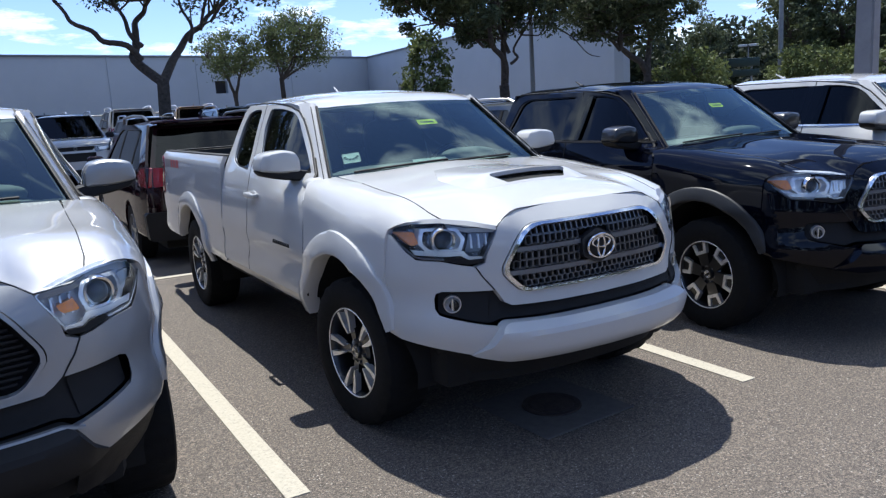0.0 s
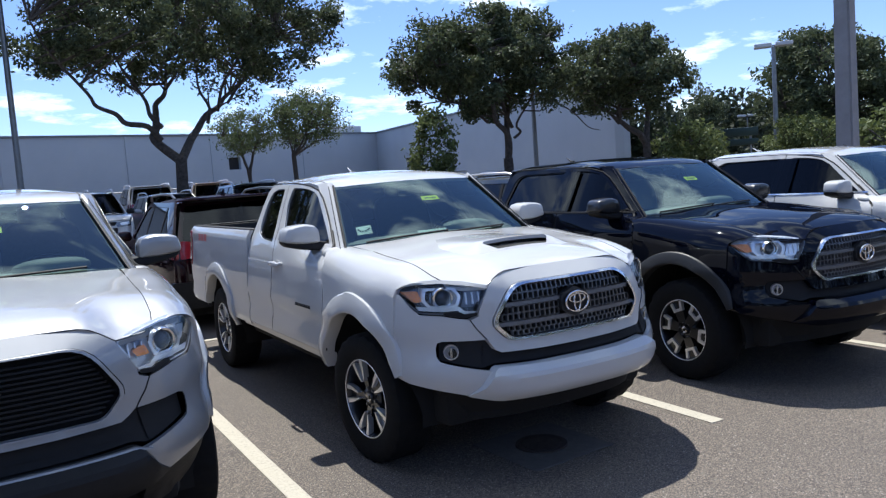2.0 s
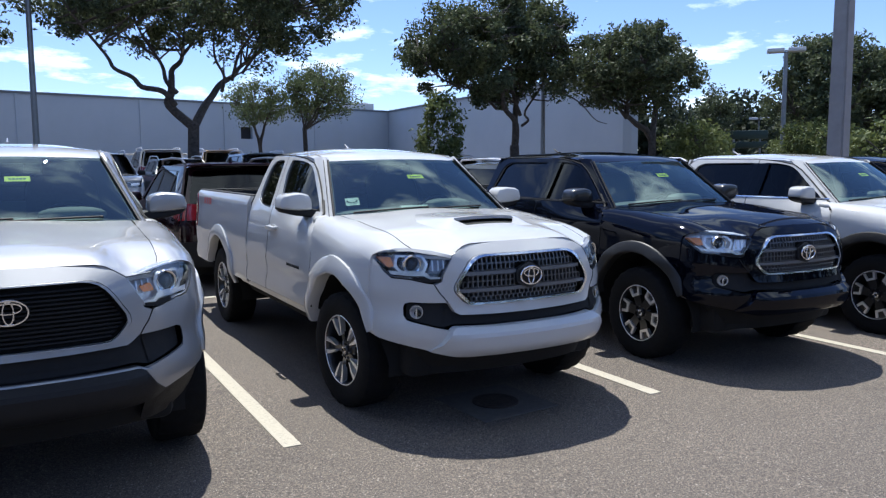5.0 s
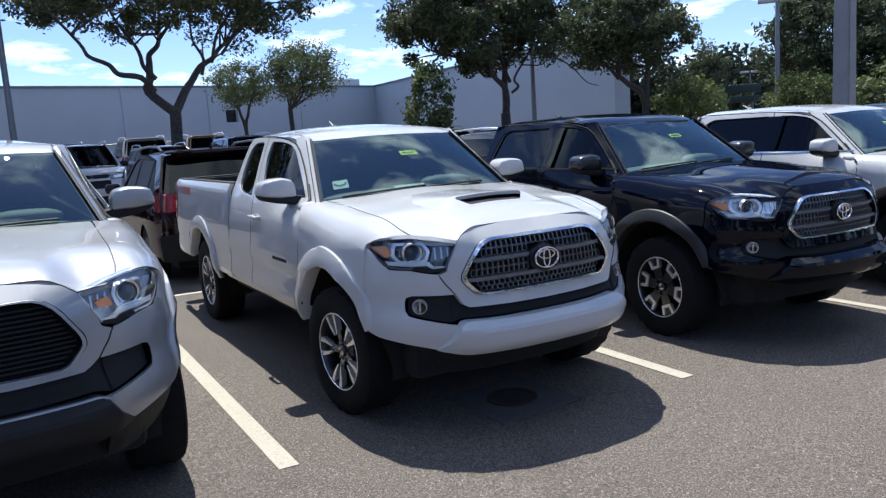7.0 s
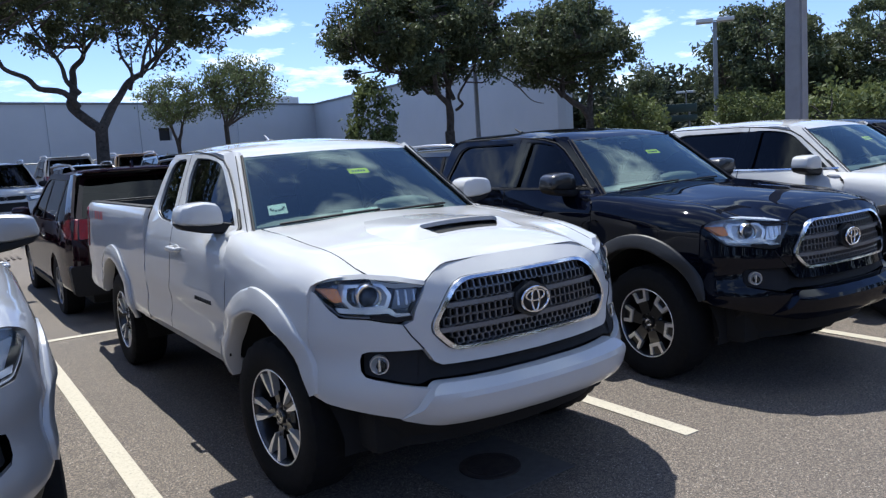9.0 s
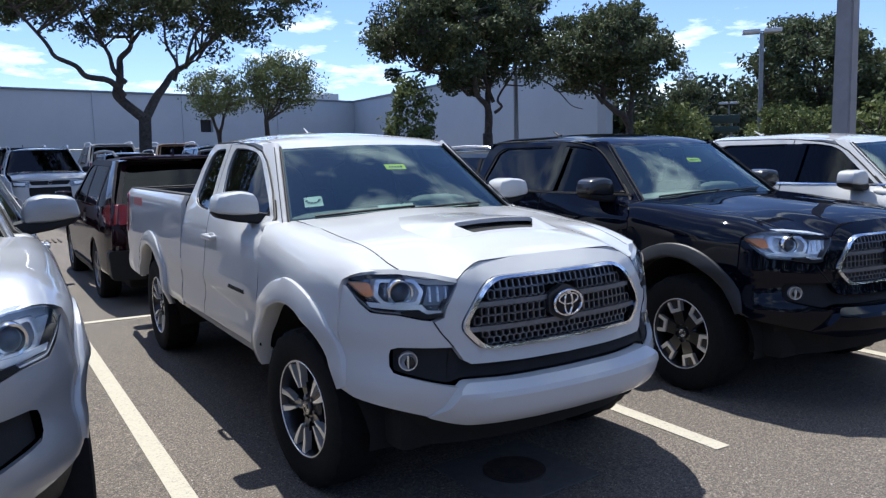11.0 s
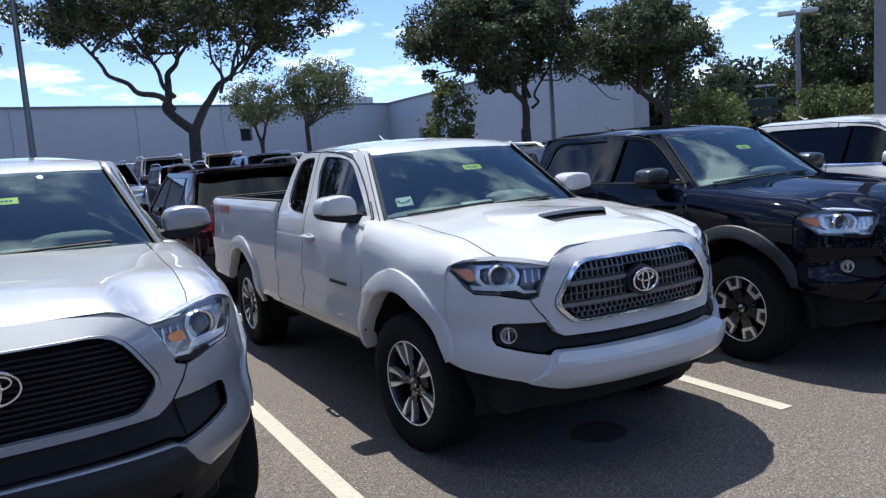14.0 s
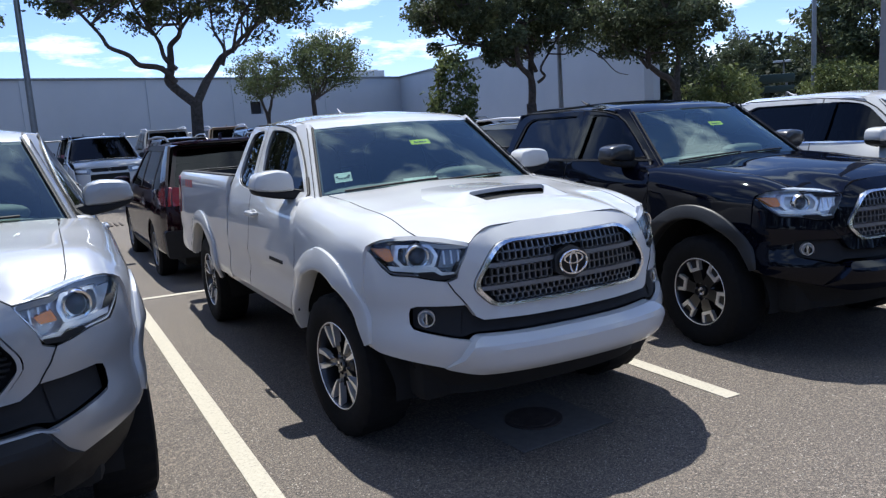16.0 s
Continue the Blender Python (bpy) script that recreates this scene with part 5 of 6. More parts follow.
def leafage(name, dark, light):
    m, t, bs = nodes_of(name)
    g = t.nodes.new("ShaderNodeNewGeometry")
    t.links.new(ramp(t, g.outputs["Random Per Island"], [(0.0, dark), (1.0, light)]), bs.inputs["Base Color"])
    bs.inputs["Roughness"].default_value = 0.7
    bs.inputs["Specular IOR Level"].default_value = 0.3
    tr = t.nodes.new("ShaderNodeBsdfTranslucent")
    tr.inputs["Color"].default_value = (*dim(light, 1.3), 1)
    mx = t.nodes.new("ShaderNodeMixShader")
    mx.inputs[0].default_value = 0.18
    t.links.new(bs.outputs[0], mx.inputs[1])
    t.links.new(tr.outputs[0], mx.inputs[2])
    t.links.new(mx.outputs[0], t.nodes["Material Output"].inputs[0])
    return m


M_BARK = bark()
M_OAK = leafage("oak_leaves", (0.020, 0.032, 0.018), (0.108, 0.132, 0.064))
M_ELM = leafage("light_green_leaves", (0.055, 0.076, 0.034), (0.145, 0.180, 0.078))
M_WOODS = leafage("dark_wood_leaves", (0.016, 0.025, 0.016), (0.042, 0.056, 0.030))
M_BUSH = leafage("bush_leaves", (0.040, 0.060, 0.020), (0.150, 0.180, 0.062))


def leaves(verts, faces, rng, c, r, n, size, flat=0.8):
    """Small pointed leaves scattered through one clump."""
    d = rng.normal(size=(n, 3))
    d /= np.linalg.norm(d, axis=1)[:, None]
    stray = np.where(rng.random(n) < 0.13, 1.0 + 0.6 * rng.random(n), 1.0)
    p = np.array(c) + d * (r * stray * rng.random(n) ** 0.45)[:, None] * np.array((1, 1, flat))
    a = rng.normal(size=(n, 3))
    a /= np.linalg.norm(a, axis=1)[:, None]
    bb = np.cross(a, rng.normal(size=(n, 3)))
    bb /= np.linalg.norm(bb, axis=1)[:, None]
    s = size * (0.6 + 0.8 * rng.random(n))[:, None]
    k = len(verts)
    quad = np.stack([p - a * s, p + bb * s * 0.45, p + a * s, p - bb * s * 0.45], 1).reshape(-1, 3)
    verts.extend(map(tuple, quad))
    faces.extend((k + 4 * i, k + 4 * i + 1, k + 4 * i + 2, k + 4 * i + 3) for i in range(n))


def smooth_line(ctrl, n):
    """A line that bends evenly through its points."""
    out = []
    for i in range(len(ctrl) - 1):
        p0, p1, p2, p3 = ctrl[max(i - 1, 0)], ctrl[i], ctrl[i + 1], ctrl[min(i + 2, len(ctrl) - 1)]
        for k in range(n):
            s = k / n
            out.append(0.5 * (2 * p1 + (p2 - p0) * s + (2 * p0 - 5 * p1 + 4 * p2 - p3) * s * s + (3 * p1 - p0 - 3 * p2 + p3) * s ** 3))
    return out + [ctrl[-1]]


def tree(x, y, label, trunk_h, trunk_r, crown_c, crown_half, limbs, clumps, per_clump, leaf, clump_r, material, seed, limb_ends=(), low=-0.35, lean=(0, 0), name="tree", mains=(), lines=()):
    """A trunk that forks into limbs, with leaf clumps carried by twigs."""
    rng = np.random.default_rng(seed)
    z0 = ground_z(y)
    t = thing(name, pose(x, y, z0), label, name.replace("_", " "), "trees and bushes")
    b = bmesh.new()
    fork = Vector((lean[0], lean[1], trunk_h))
    tube(b, [(0, 0, -0.05), (0.02, 0, 0.15), fork * 0.5 + Vector((0.05, 0.02, 0)), fork], [trunk_r * 1.35, trunk_r * 1.08, trunk_r * 0.95, trunk_r * 0.9], 12)
    cc, ch = Vector(crown_c), Vector(crown_half)
    ends = [Vector(e) for e in limb_ends]
    while len(ends) < limbs and not lines:
        a = 2 * math.pi * (len(ends) + rng.random() * 0.6) / limbs
        ends.append(cc + Vector((math.cos(a) * ch.x * 0.62, math.sin(a) * ch.y * 0.62, ch.z * rng.uniform(-0.35, 0.45))))
    joints = []
    forks = [Vector(q) for q in mains]
    for q in forks:
        bend = fork.lerp(q, 0.5) + Vector((q.x - fork.x, q.y - fork.y, 0)) * 0.12
        tube(b, [fork - Vector((0, 0, 0.30)), fork.lerp(bend, 0.4), bend, q], [trunk_r * 0.80, trunk_r * 0.74, trunk_r * 0.66, trunk_r * 0.54], 10)
    for e in ends:
        root, thick = fork, 0.42
        if forks:
            root = min(forks, key=lambda q: (q - e).length)
            thick = 0.40
        d = e - root
        side = Vector(rng.normal(size=3)) * 0.07 * d.length
        ctrl = [root - Vector((0, 0, 0.12))]
        for q in (0.26, 0.52, 0.78, 1.0):
            wig = Vector(rng.normal(size=3)) * 0.045 * d.length * (q < 1)
            ctrl.append(root + Vector((d.x * q, d.y * q, d.z * (0.70 * q + 0.30 * q * q))) + side * math.sin(math.pi * q) + wig)
        pts = smooth_line(ctrl, 4)
        m = len(pts)
        rr = [trunk_r * (thick * (1 - s) ** 1.1 + 0.06) for s in [k / (m - 1) for k in range(m)]]
        tube(b, pts, rr, 8)
        joints += [(pts[k], rr[k]) for k in range(2, m)]
    for line, r0 in lines:
        slope = rng.normal() * 0.45
        a = line[0]
        ctrl = [Vector((px, slope * math.hypot(px - a[0], pz - a[1]) + 0.08 * rng.normal() * (k > 0), pz)) for k, (px, pz) in enumerate(line)]
        up = (ctrl[-1] - ctrl[-2]).normalized()
        ctrl.append(ctrl[-1] + up * 0.7 + Vector((0, 0, 0.35)))
        pts = smooth_line(ctrl, 4)
        rr = [r0 * (1 - 0.72 * k / (len(pts) - 1)) for k in range(len(pts))]
        tube(b, pts, rr, 9)
        joints += list(zip(pts[3:], rr[3:]))
    verts, faces = [], []
    tips = []
    for _ in range(clumps):
        while True:
            v = Vector(rng.uniform(-1, 1, 3))
            q = v.length
            if 0.30 < q < 1.0 and v.z > low - 0.2 + 0.35 * rng.random() + 0.22 * math.sin(5.0 * v.x + seed) * math.cos(4.0 * v.y):
                break
        tips.append(cc + Vector((v.x * ch.x, v.y * ch.y, v.z * ch.z)))
    for p in tips:
        j, r = min(joints, key=lambda q: (q[0] - p).length + (0.6 if q[0].z > p.z else 0))
        mid = j.lerp(p, 0.5) + Vector(rng.normal(size=3)) * 0.08 * (p - j).length + Vector((0, 0, 0.05))
        tube(b, [j, mid, p], [min(r, 0.06) * 0.8, 0.026, 0.008], 5, False)
        leaves(verts, faces, rng, p, clump_r * rng.uniform(0.6, 1.25), int(per_clump * rng.uniform(0.6, 1.3)), leaf)
    part("trunk", b, M_BARK, t)
    me = bpy.data.meshes.new("crown")
    me.from_pydata(verts, [], faces)
    me.materials.append(material)
    cr = new("crown", me)
    cr.parent = t
    return t


OAK_LIMBS = [
    ([(0.22, 2.55), (-0.39, 3.34), (-0.27, 3.77), (-0.14, 4.35), (-0.05, 4.70), (0.31, 5.07), (0.55, 5.70)], 0.165),
    ([(-0.36, 3.28), (-0.77, 3.72), (-1.46, 3.81), (-1.76, 4.10), (-2.32, 4.32), (-2.56, 4.70), (-3.49, 5.80)], 0.105),
    ([(-0.28, 3.70), (-0.58, 4.10), (-0.68, 4.59), (-1.01, 5.24), (-1.29, 5.80)], 0.085),
    ([(-0.68, 4.50), (-0.92, 4.90), (-1.62, 5.45)], 0.05),
    ([(0.22, 2.55), (0.79, 3.33), (1.18, 3.72), (1.64, 4.26), (2.30, 4.65), (2.76, 5.10), (4.05, 6.00)], 0.155),
    ([(1.22, 3.80), (1.28, 4.30), (1.07, 4.94), (1.01, 5.60)], 0.065),
    ([(1.60, 4.20), (1.72, 5.05), (2.07, 5.70)], 0.060),
    ([(1.95, 4.45), (2.45, 5.20), (3.00, 5.75)], 0.055),
]
tree(2.60, 22.8, "spreading oak with a forked dark trunk and open crown", 2.62, 0.21, (0.6, 0, 7.2), (5.6, 4.6, 2.6), 0, 330, 210, 0.075, 0.50, M_OAK, 3, low=-0.62, lean=(0.22, 0), lines=OAK_LIMBS)
tree(-9.2, 23.5, "spreading oak at the edge of the car park", 2.5, 0.24, (0.6, 0, 6.5), (6.9, 5.0, 2.6), 7, 260, 170, 0.08, 0.52, M_OAK, 4, low=-0.55, mains=[(-0.9, 0.1, 3.4), (0.9, -0.1, 3.5)])
DARK_OAK_LIMBS = [
    ([(0.03, 1.82), (-0.07, 2.51), (-0.25, 2.93), (-0.79, 3.34), (-1.11, 3.96), (-1.58, 4.56), (-1.91, 5.31)], 0.130),
    ([(0.03, 1.82), (0.25, 2.51), (0.30, 3.15), (0.56, 3.75), (1.26, 4.29), (2.08, 4.81), (2.63, 5.55)], 0.140),
    ([(-0.79, 3.34), (-1.34, 3.74), (-1.75, 3.98), (-2.72, 4.15), (-3.41, 4.48)], 0.060),
    ([(0.30, 3.11), (0.01, 3.78), (-0.06, 4.41), (-0.24, 5.23), (-0.37, 5.85)], 0.075),
    ([(0.35, 2.72), (0.51, 2.94), (0.35, 3.26), (0.80, 4.23), (0.94, 5.29)], 0.060),
    ([(1.61, 4.43), (2.03, 4.05), (2.65, 3.59), (3.17, 2.97)], 0.040),
    ([(-1.58, 4.56), (-2.59, 4.91), (-3.51, 5.22)], 0.050),
]
tree(14.2, 20.0, "dense dark oak with a forked trunk", 1.98, 0.20, (-0.9, 0, 5.25), (3.55, 3.2, 2.2), 0, 225, 210, 0.080, 0.48, M_OAK, 5, low=-0.48, lean=(0.02, 0), lines=DARK_OAK_LIMBS)
tree(20.3, 18.9, "dense dark oak beside the building", 2.5, 0.17, (-1.15, 0, 4.9), (2.65, 2.6, 1.85), 6, 145, 210, 0.080, 0.46, M_OAK, 8, low=-0.68, mains=[(-1.3, 0.1, 3.2), (0.25, 0.1, 3.5)])
tree(9.7, 31.2, "small olive green elm", 3.0, 0.12, (0.80, 0, 4.55), (2.0, 1.8, 1.35), 6, 160, 70, 0.065, 0.50, M_ELM, 11, low=-0.8)
tree(7.7, 31.9, "small olive green elm with two stems", 2.3, 0.10, (-0.15, 0, 4.15), (1.45, 1.4, 1.0), 5, 85, 70, 0.065, 0.46, M_ELM, 12, low=-0.8, mains=[(-0.25, 0, 3.1), (0.3, 0.1, 3.2)])
tree(9.8, 18.0, "young upright bright green tree", 1.2, 0.06, (0, 0, 2.3), (0.75, 0.75, 1.35), 5, 46, 70, 0.08, 0.36, M_BUSH, 13, low=-1, name="young_tree")
tree(21.8, 18.2, "bright green leafy bush", 0.5, 0.05, (0, 0, 1.6), (1.7, 1.4, 1.3), 5, 60, 70, 0.10, 0.5, M_BUSH, 14, low=-1, name="bush")
tree(24.3, 19.6, "bright green leafy bush with reddish tips", 0.5, 0.05, (0, 0, 1.5), (1.1, 1.1, 1.15), 5, 42, 70, 0.10, 0.5, M_BUSH, 15, low=-1, name="bush")
tree(34.2, 20.0, "tall dark oak beyond the car park", 2.2, 0.34, (0, 0, 4.6), (3.5, 3.4, 2.9), 6, 190, 170, 0.11, 0.6, M_OAK, 16, low=-0.9)
tree(39.0, 16.0, "tall dark oak beyond the car park", 2.4, 0.34, (0, 0, 4.7), (3.6, 4.2, 2.9), 6, 190, 170, 0.11, 0.62, M_OAK, 17, low=-0.9)
tree(41.0, 34.0, "tall thin dark tree beyond the car park", 3.0, 0.25, (0, 0, 4.3), (1.2, 1.3, 1.9), 5, 36, 130, 0.10, 0.6, M_OAK, 22, low=-0.9)
tree(18.9, 8.0, "light green leafy bush", 0.5, 0.05, (0, 0, 1.6), (1.2, 1.2, 1.2), 5, 42, 70, 0.09, 0.45, M_BUSH, 18, low=-1, name="bush")
tree(29.9, 18.2, "bright green leafy bush", 0.6, 0.06, (0, 0, 1.8), (2.4, 1.8, 1.4), 5, 80, 140, 0.08, 0.6, M_BUSH, 19, low=-1, name="bush")
tree(35.0, 14.5, "bright green leafy bush", 0.6, 0.06, (0, 0, 1.8), (2.6, 1.8, 1.5), 5, 80, 140, 0.08, 0.6, M_BUSH, 20, low=-1, name="bush")

# far woods along the horizon, plus an unseen ring of leaves around the back
rng = np.random.default_rng(31)
wv, wf = [], []
for k in range(400):
    u = 0.34 + 0.66 * rng.random()
    wx, wy = 24 + 62 * u + rng.normal() * 2, 66 - 46 * u + rng.normal() * 4
    top = 4.7 + 1.3 * math.sin(wx * 0.35) * math.sin(wx * 0.13) + rng.random() * 1.4
    leaves(wv, wf, rng, (wx, wy, 0.6 + top * rng.random()), 1.5, 120, 0.30)
# added out of view: dark leaf ring for paint reflections, hides low sky
for k in range(620):
    a = radians(rng.uniform(113, 350))
    d = 32 + 12 * rng.random()
    leaves(wv, wf, rng, (d * math.cos(a) + 4, d * math.sin(a) - 6, 0.6 + 6.5 * rng.random()), 2.0, 45, 0.45)
wm = bpy.data.meshes.new("far_woods_and_unseen_ring")
wm.from_pydata(wv, [], wf)
wm.materials.append(M_WOODS)
tagged(new("far_woods_and_unseen_ring", wm), "dark green line of trees along the horizon, with an added unseen ring of trees", "trees", kind="stuff")


# ---- building, poles, fence ----
def wall_paint():
    m, t, bs = nodes_of("grey_wall_paint")
    n = grain(t, 0.25, 5, 0.6)
    f = grain(t, 5, 5, 0.7)
    t.links.new(ramp(t, n, [(0.3, (0.40, 0.445, 0.485)), (0.7, (0.455, 0.50, 0.54))]), bs.inputs["Base Color"])
    bs.inputs["Roughness"].default_value = 0.9
    bump(t, bs, f, 0.2, 0.02)
    return m


M_WALL = wall_paint()
M_COPING = surface("dark_coping_metal", (0.16, 0.17, 0.18), 0.5, 0.4)
M_CONCRETE = surface("grey_concrete", (0.30, 0.29, 0.29), 0.9, 0, 0, 0.12, 3, 0.3, 40)
M_STEEL = surface("galvanised_steel", (0.22, 0.23, 0.24), 0.45, 0.7, 0, 0.1, 8)
M_PALE = surface("pale_painted_metal", (0.52, 0.54, 0.56), 0.5, 0.1, 0, 0.08, 10)
M_OPENING = surface("dark_doorway", (0.02, 0.02, 0.022), 0.8)


def wall_run(house, p, q, h, thick, holes, joints, zb):
    """One straight wall of the building from p to q with openings that go through it."""
    p, q = Vector(p), Vector(q)
    d = (q - p)
    n = d.length
    d.normalize()
    back = Vector((-d.y, d.x)) * (1 if d.x > 0 else -1)
    if d.y < -0.5:
        back = Vector((1, 0.0)) - d * d.x
        back.normalize()
    at = lambda s, z: Vector((p.x + d.x * s, p.y + d.y * s, z))
    out = [(0, zb), (n, zb), (n, zb + h), (0, zb + h)]
    hs = [[(a, zb + z0), (c, zb + z0), (c, zb + z1), (a, zb + z1)] for a, c, z0, z1 in holes]
    part("wall", sheet(out, hs, 2.0, at, lambda v: v + Vector((back.x, back.y, 0)) * thick), M_WALL, house, flat=True)
    cp = bmesh.new()
    prism(cp, [(0, zb + h), (n, zb + h), (n, zb + h + 0.14), (0, zb + h + 0.14)], -0.08, thick, lambda s, k, z: tuple(at(s, z) + Vector((back.x, back.y, 0)) * k))
    part("coping", cp, M_COPING, house)
    for s in joints:
        jb = bmesh.new()
        prism(jb, [(s - 0.09, zb), (s + 0.09, zb), (s + 0.09, zb + h), (s - 0.09, zb + h)], -0.07, 0.0, lambda a, k, z: tuple(at(a, z) + Vector((back.x, back.y, 0)) * k))
        part("wall_rib", jb, M_WALL, house, flat=True)
    for a, c, z0, z1 in holes:
        ob = bmesh.new()
        prism(ob, [(a - 0.1, zb + z0 - 0.1), (c + 0.1, zb + z0 - 0.1), (c + 0.1, zb + z1 + 0.1), (a - 0.1, zb + z1 + 0.1)], thick * 0.8, thick + 0.1, lambda s, k, z: tuple(at(s, z) + Vector((back.x, back.y, 0)) * k))
        part("opening_back", ob, M_OPENING, house)


hall = thing("building", pose(0, 0, 0), "long low grey painted warehouse with plain walls", "building")
ZB = 0.36
wall_run(hall, (-40, 38.2), (26.2, 56.8), 5.65, 0.4, [(54.3, 55.3, 3.15, 4.05)], [8, 16, 24, 31.5, 39.2, 46.8, 53.0, 61.0], ZB)
wall_run(hall, (26.2, 56.8), (23.9, 24.0), 5.65, 0.4, [(6.2, 8.2, 0.0, 3.2)], [], ZB)
wall_run(hall, (23.9, 24.0), (50, 53.0), 5.65, 0.4, [], [8, 16], ZB)
rb = bmesh.new()
vs = [rb.verts.new((x, y, ZB + 5.3)) for x, y in ((-40, 38.6), (26.4, 57.2), (24.3, 24.6), (50, 53.4), (60, 90), (-40, 90))]
rb.faces.new(vs)
part("roof", rb, M_COPING, hall)
ac = thing("roof_unit", pose(24.0, 58.6, ZB + 5.3), "pale metal air conditioning unit on the roof", "air conditioner")
ab = bmesh.new()
box(ab, (-1.3, -0.8, 0.15), (1.3, 0.8, 1.15), 0.05)
box(ab, (-1.1, -0.85, 0.0), (1.1, 0.85, 0.15), 0.02)
part("casing", ab, M_PALE, ac)
for k in (-0.6, 0.6):
    fb = bmesh.new()
    lathe(fb, [(0.001, 0.0), (0.40, 0.0), (0.42, 0.08), (0.45, 0.08), (0.45, 0.0)], 24, Matrix.Translation((k, 0, 1.15)) @ Matrix.Rotation(radians(-90), 4, "Y"))
    part("fan_guard", fb, M_COPING, ac)

# square concrete pole on the line between the rows
cp = thing("lamp_pole", pose(11.35, 4.72, -0.108), "thick square grey concrete lamp pole", "lamp pole")
pb = bmesh.new()
prism(pb, [(-0.168, -0.168), (0.168, -0.168), (0.168, 0.168), (-0.168, 0.168)], 0, 1, lambda x, k, z: (x * (1 - 0.35 * k), z * (1 - 0.35 * k), 10.5 * k))
bmesh.ops.bevel(pb, geom=[e for e in pb.edges if abs(e.verts[0].co.z - e.verts[1].co.z) > 5], offset=0.03, segments=2, affect="EDGES")
bmesh.ops.rotate(pb, cent=(0, 0, 0), matrix=Matrix.Rotation(radians(8), 3, "Z"), verts=pb.verts)
part("pole", pb, M_CONCRETE, cp, flat=True)
bb = bmesh.new()
lathe(bb, [(0.001, 0.35), (0.30, 0.35), (0.33, 0.32), (0.33, 0.0)], 28, Matrix.Rotation(radians(-90), 4, "Y"))
part("base", bb, M_CONCRETE, cp)


def shoebox_lamp(x, y, h, r, lean, heads, label, turn=0.0, head=(0.55, 0.2)):
    z = ground_z(y)
    lp = thing("street_lamp", pose(x, y, z, 0, lean, turn), label, "street lamp", "lamps of the car park")
    qb = bmesh.new()
    tube(qb, [(0, 0, 0), (0, 0, h * 0.5), (0, 0, h)], [r, r * 0.85, r * 0.7], 10)
    part("pole", qb, M_STEEL, lp)
    for s in heads:
        hb = bmesh.new()
        box(hb, (min(s * 0.08, s * (0.08 + head[0])), -head[1], h - 0.02), (max(s * 0.08, s * (0.08 + head[0])), head[1], h + 0.16), 0.03)
        part("lamp_head", hb, M_PALE, lp)
        ab2 = bmesh.new()
        box(ab2, (min(0, s * 0.12), -0.03, h + 0.02), (max(0, s * 0.12), 0.03, h + 0.08), 0.01)
        part("arm", ab2, M_STEEL, lp)
    return lp


shoebox_lamp(29.1, 19.4, 6.35, 0.13, 0, (-1, 1), "grey steel lamp post with two flat heads", -50, (0.75, 0.3))
shoebox_lamp(-2.03, 22.3, 9.0, 0.10, 0.3, (-1, 1), "slightly leaning grey steel lamp post")
shoebox_lamp(17.5, 22.6, 6.5, 0.11, 0, (1,), "thin grey steel pole behind the oak")
for x, y, h in ((51.9, 39.0, 4.6), (48.4, 43.0, 4.3), (53.8, 44.4, 4.7)):
    shoebox_lamp(x, y, h, 0.08, 0, (-1, 1), "far pale lamp post with two heads", -50, (0.7, 0.25))

sg = thing("sign_board", pose(43.6, 33.3, ground_z(33.3), 0, 0, -38), "dark green roadside sign board on two posts", "sign")
for z0, z1 in ((2.75, 3.35), (2.10, 2.55)):
    qb = bmesh.new()
    box(qb, (-1.4, -0.08, z0), (1.4, 0.08, z1), 0.03)
    part("panel", qb, surface("dark_green_sign", (0.012, 0.035, 0.028), 0.5), sg)
for x in (-0.9, 0.9):
    qb = bmesh.new()
    tube(qb, [(x, 0.12, 0), (x, 0.12, 3.3)], 0.07, 8)
    part("post", qb, M_STEEL, sg)

# low fence between the far rows
fy = 30.5
fn = thing("fence", pose(0, fy, ground_z(fy)), "low grey metal fence with a top rail", "fence")
for k in range(15):
    qb = bmesh.new()
    tube(qb, [(-18 + 2.5 * k, 0, 0), (-18 + 2.5 * k, 0, 1.75)], 0.035, 8)
    part("post", qb, M_STEEL, fn)
for z in (0.9, 1.72):
    qb = bmesh.new()
    tube(qb, [(-18, 0, z), (17, 0, z)], 0.03, 8)
    part("rail", qb, M_STEEL, fn)

# drain with a slotted grating in the aisle, and the manhole under the near truck
dr = thing("drain_grate", pose(-0.95, 13.6, ground_z(13.6)), "rusty slotted drain grating in the aisle", "drain")
M_RUST = surface("rusty_iron", (0.045, 0.033, 0.028), 0.85, 0.2, 0, 0.3, 20, 0.3, 60)
for k in range(6):
    qb = bmesh.new()
    box(qb, (-0.30 + 0.10 * k, -0.35, 0.0), (-0.255 + 0.10 * k, 0.35, 0.014), 0.003, 1)
    part("bar", qb, M_RUST, dr)
mh = thing("manhole_cover", pose(0.02, -0.46, 0), "dark iron manhole cover set in a pale concrete collar", "manhole cover")
qb = bmesh.new()
box(qb, (-0.30, -0.30, 0.0), (0.30, 0.30, 0.008), 0.003, 1, Matrix.Rotation(radians(4), 4, "Z"))
part("collar", qb, surface("patched_asphalt", (0.095, 0.088, 0.082), 0.9, 0, 0, 0.15, 20, 0.3, 60), mh)
qb = bmesh.new()
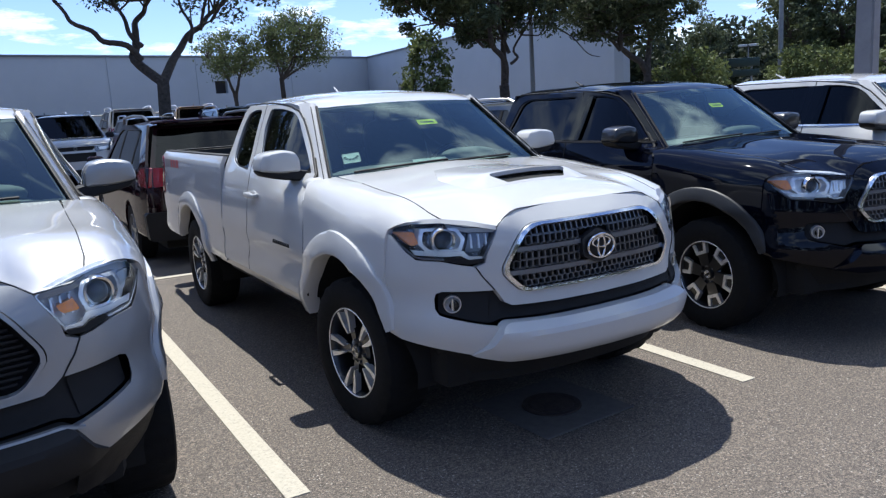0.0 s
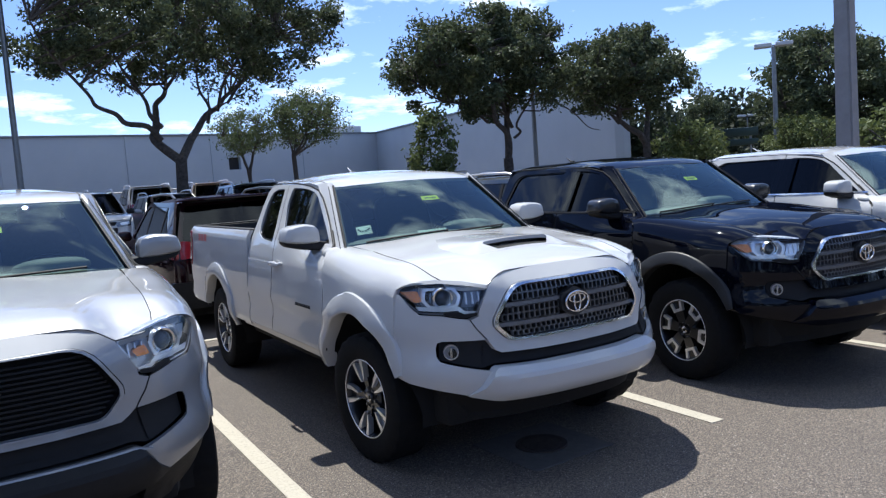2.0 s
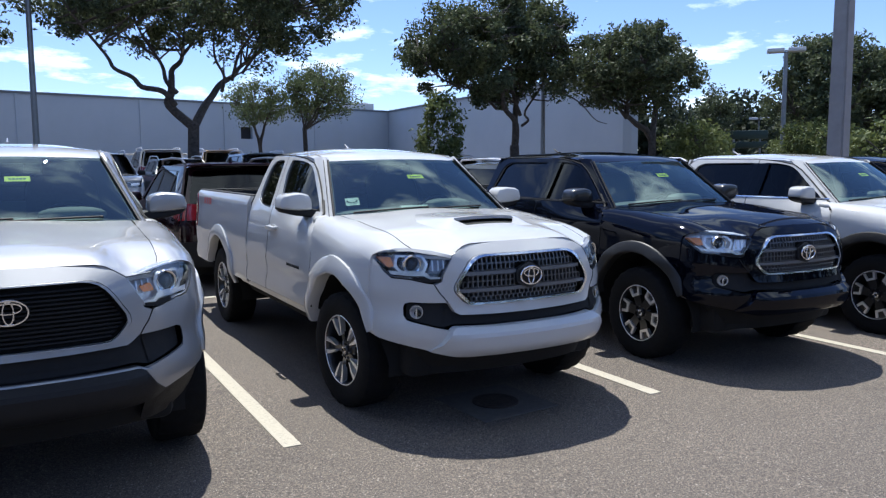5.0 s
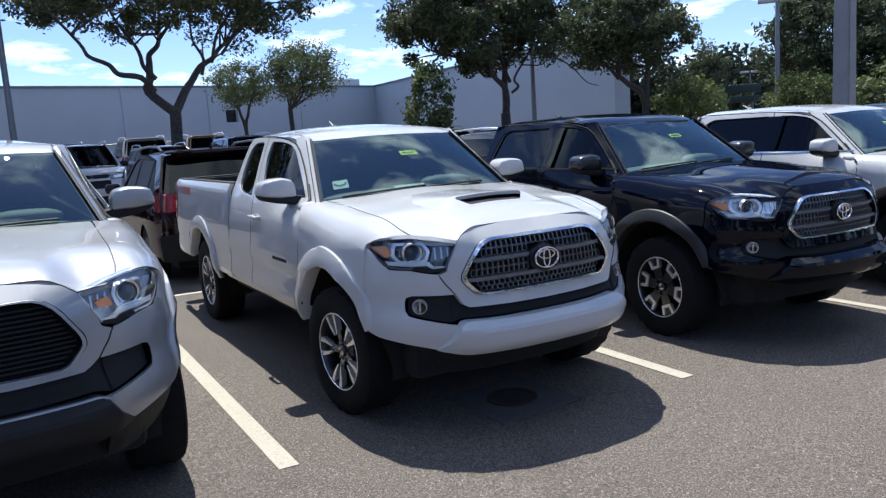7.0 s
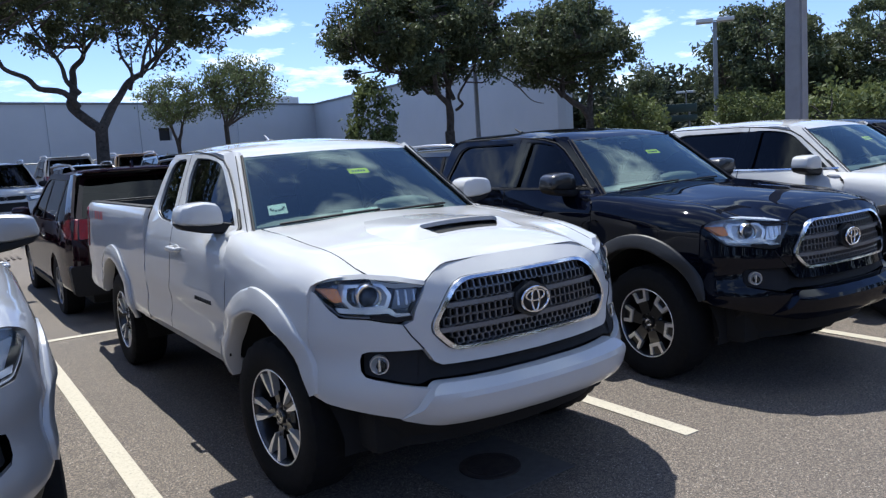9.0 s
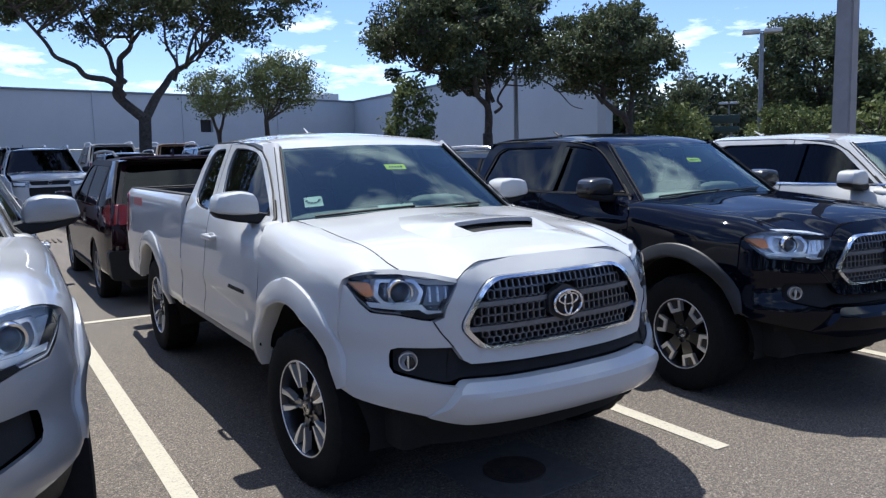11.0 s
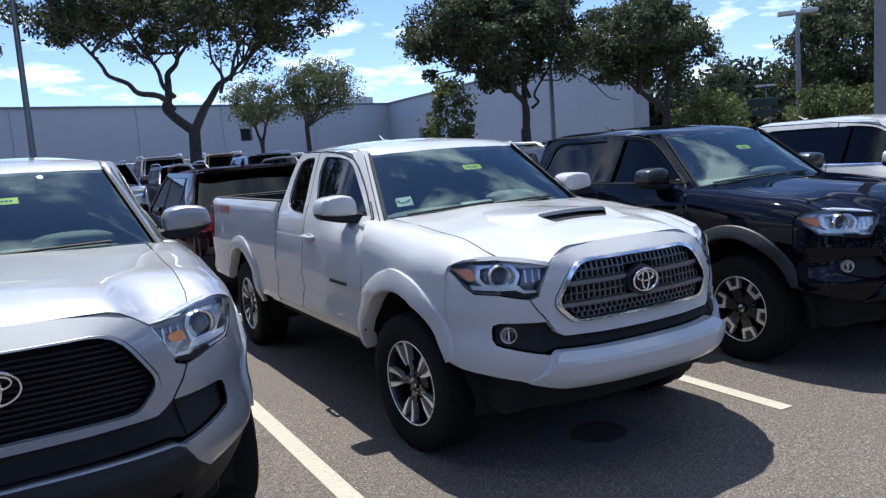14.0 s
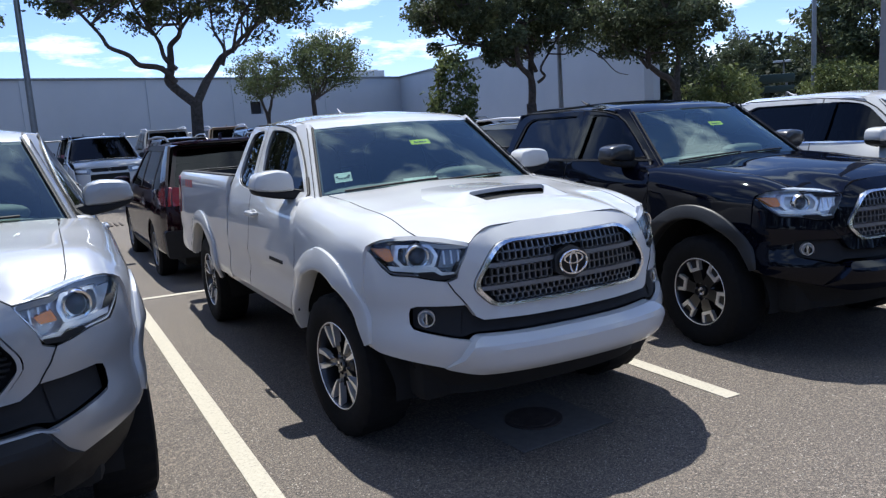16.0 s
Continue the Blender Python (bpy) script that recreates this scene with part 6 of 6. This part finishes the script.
lathe(qb, [(0.001, 0.016), (0.115, 0.016), (0.118, 0.011), (0.130, 0.016), (0.155, 0.016), (0.16, 0.0)], 40, Matrix.Rotation(radians(-90), 4, "Y"))
part("lid", qb, M_RUST, mh)

# rows of cars farther back
BACK_ROWS = [
    (-0.50, 18.3, M_WHITE, "white sport utility car facing the aisle", 1.80, 1.90, 0),
    (1.85, 18.9, M_SILVER, "silver grey car facing the aisle", 1.62, 1.83, 0),
    (4.45, 18.8, M_GREY, "dark grey sport utility car with roof rails", 1.78, 1.88, 0),
    (7.05, 18.8, M_BLUE, "dark blue car facing the aisle", 1.60, 1.84, 0),
    (9.75, 15.5, M_GREY, "dark grey sport utility car behind the trucks", 1.70, 1.86, 0),
    (12.4, 15.2, M_BLUE, "dark blue car behind the trucks", 1.62, 1.86, 0),
    (-3.35, 18.7, M_SILVER, "silver grey car facing the aisle", 1.66, 1.85, 0),
    (-6.0, 18.8, M_WHITE, "white sport utility car facing the aisle", 1.72, 1.85, 0),
    (2.3, 26.6, M_WHITE, "white sport utility car in the far row", 1.88, 1.90, 180),
    (4.6, 26.8, M_TAN, "tan sport utility car in the far row", 1.86, 1.88, 180),
    (7.1, 26.6, M_WHITE, "white car in the far row", 1.62, 1.84, 180),
    (9.7, 26.6, M_SILVER, "silver car in the far row", 1.66, 1.84, 180),
    (-0.5, 26.6, M_BLUE, "dark blue sport utility car in the far row", 1.80, 1.86, 180),
    (-3.1, 26.5, M_WHITE, "white car in the far row", 1.74, 1.84, 180),
    (-5.7, 26.5, M_GREY, "dark grey sport utility car in the far row", 1.80, 1.84, 180),
    (12.3, 26.5, M_WHITE, "white car in the far row", 1.60, 1.84, 180),
]
for x, y, m, label, h, w, turn in BACK_ROWS:
    suv(pose(x, y + (0 if turn == 0 else 2.8), ground_z(y), 0, 0, turn), label, m, height=h, width=w, hood=1.02 + 0.4 * (h - 1.66))
suv(pose(5.1, 8.9, 0, 0, 0, 180), "dark grey sport utility car nose to the aisle", M_GREY, height=1.62)
suv(pose(7.8, 8.9, 0, 0, 0, 180), "dark blue sport utility car nose to the aisle", M_BLUE, height=1.62)
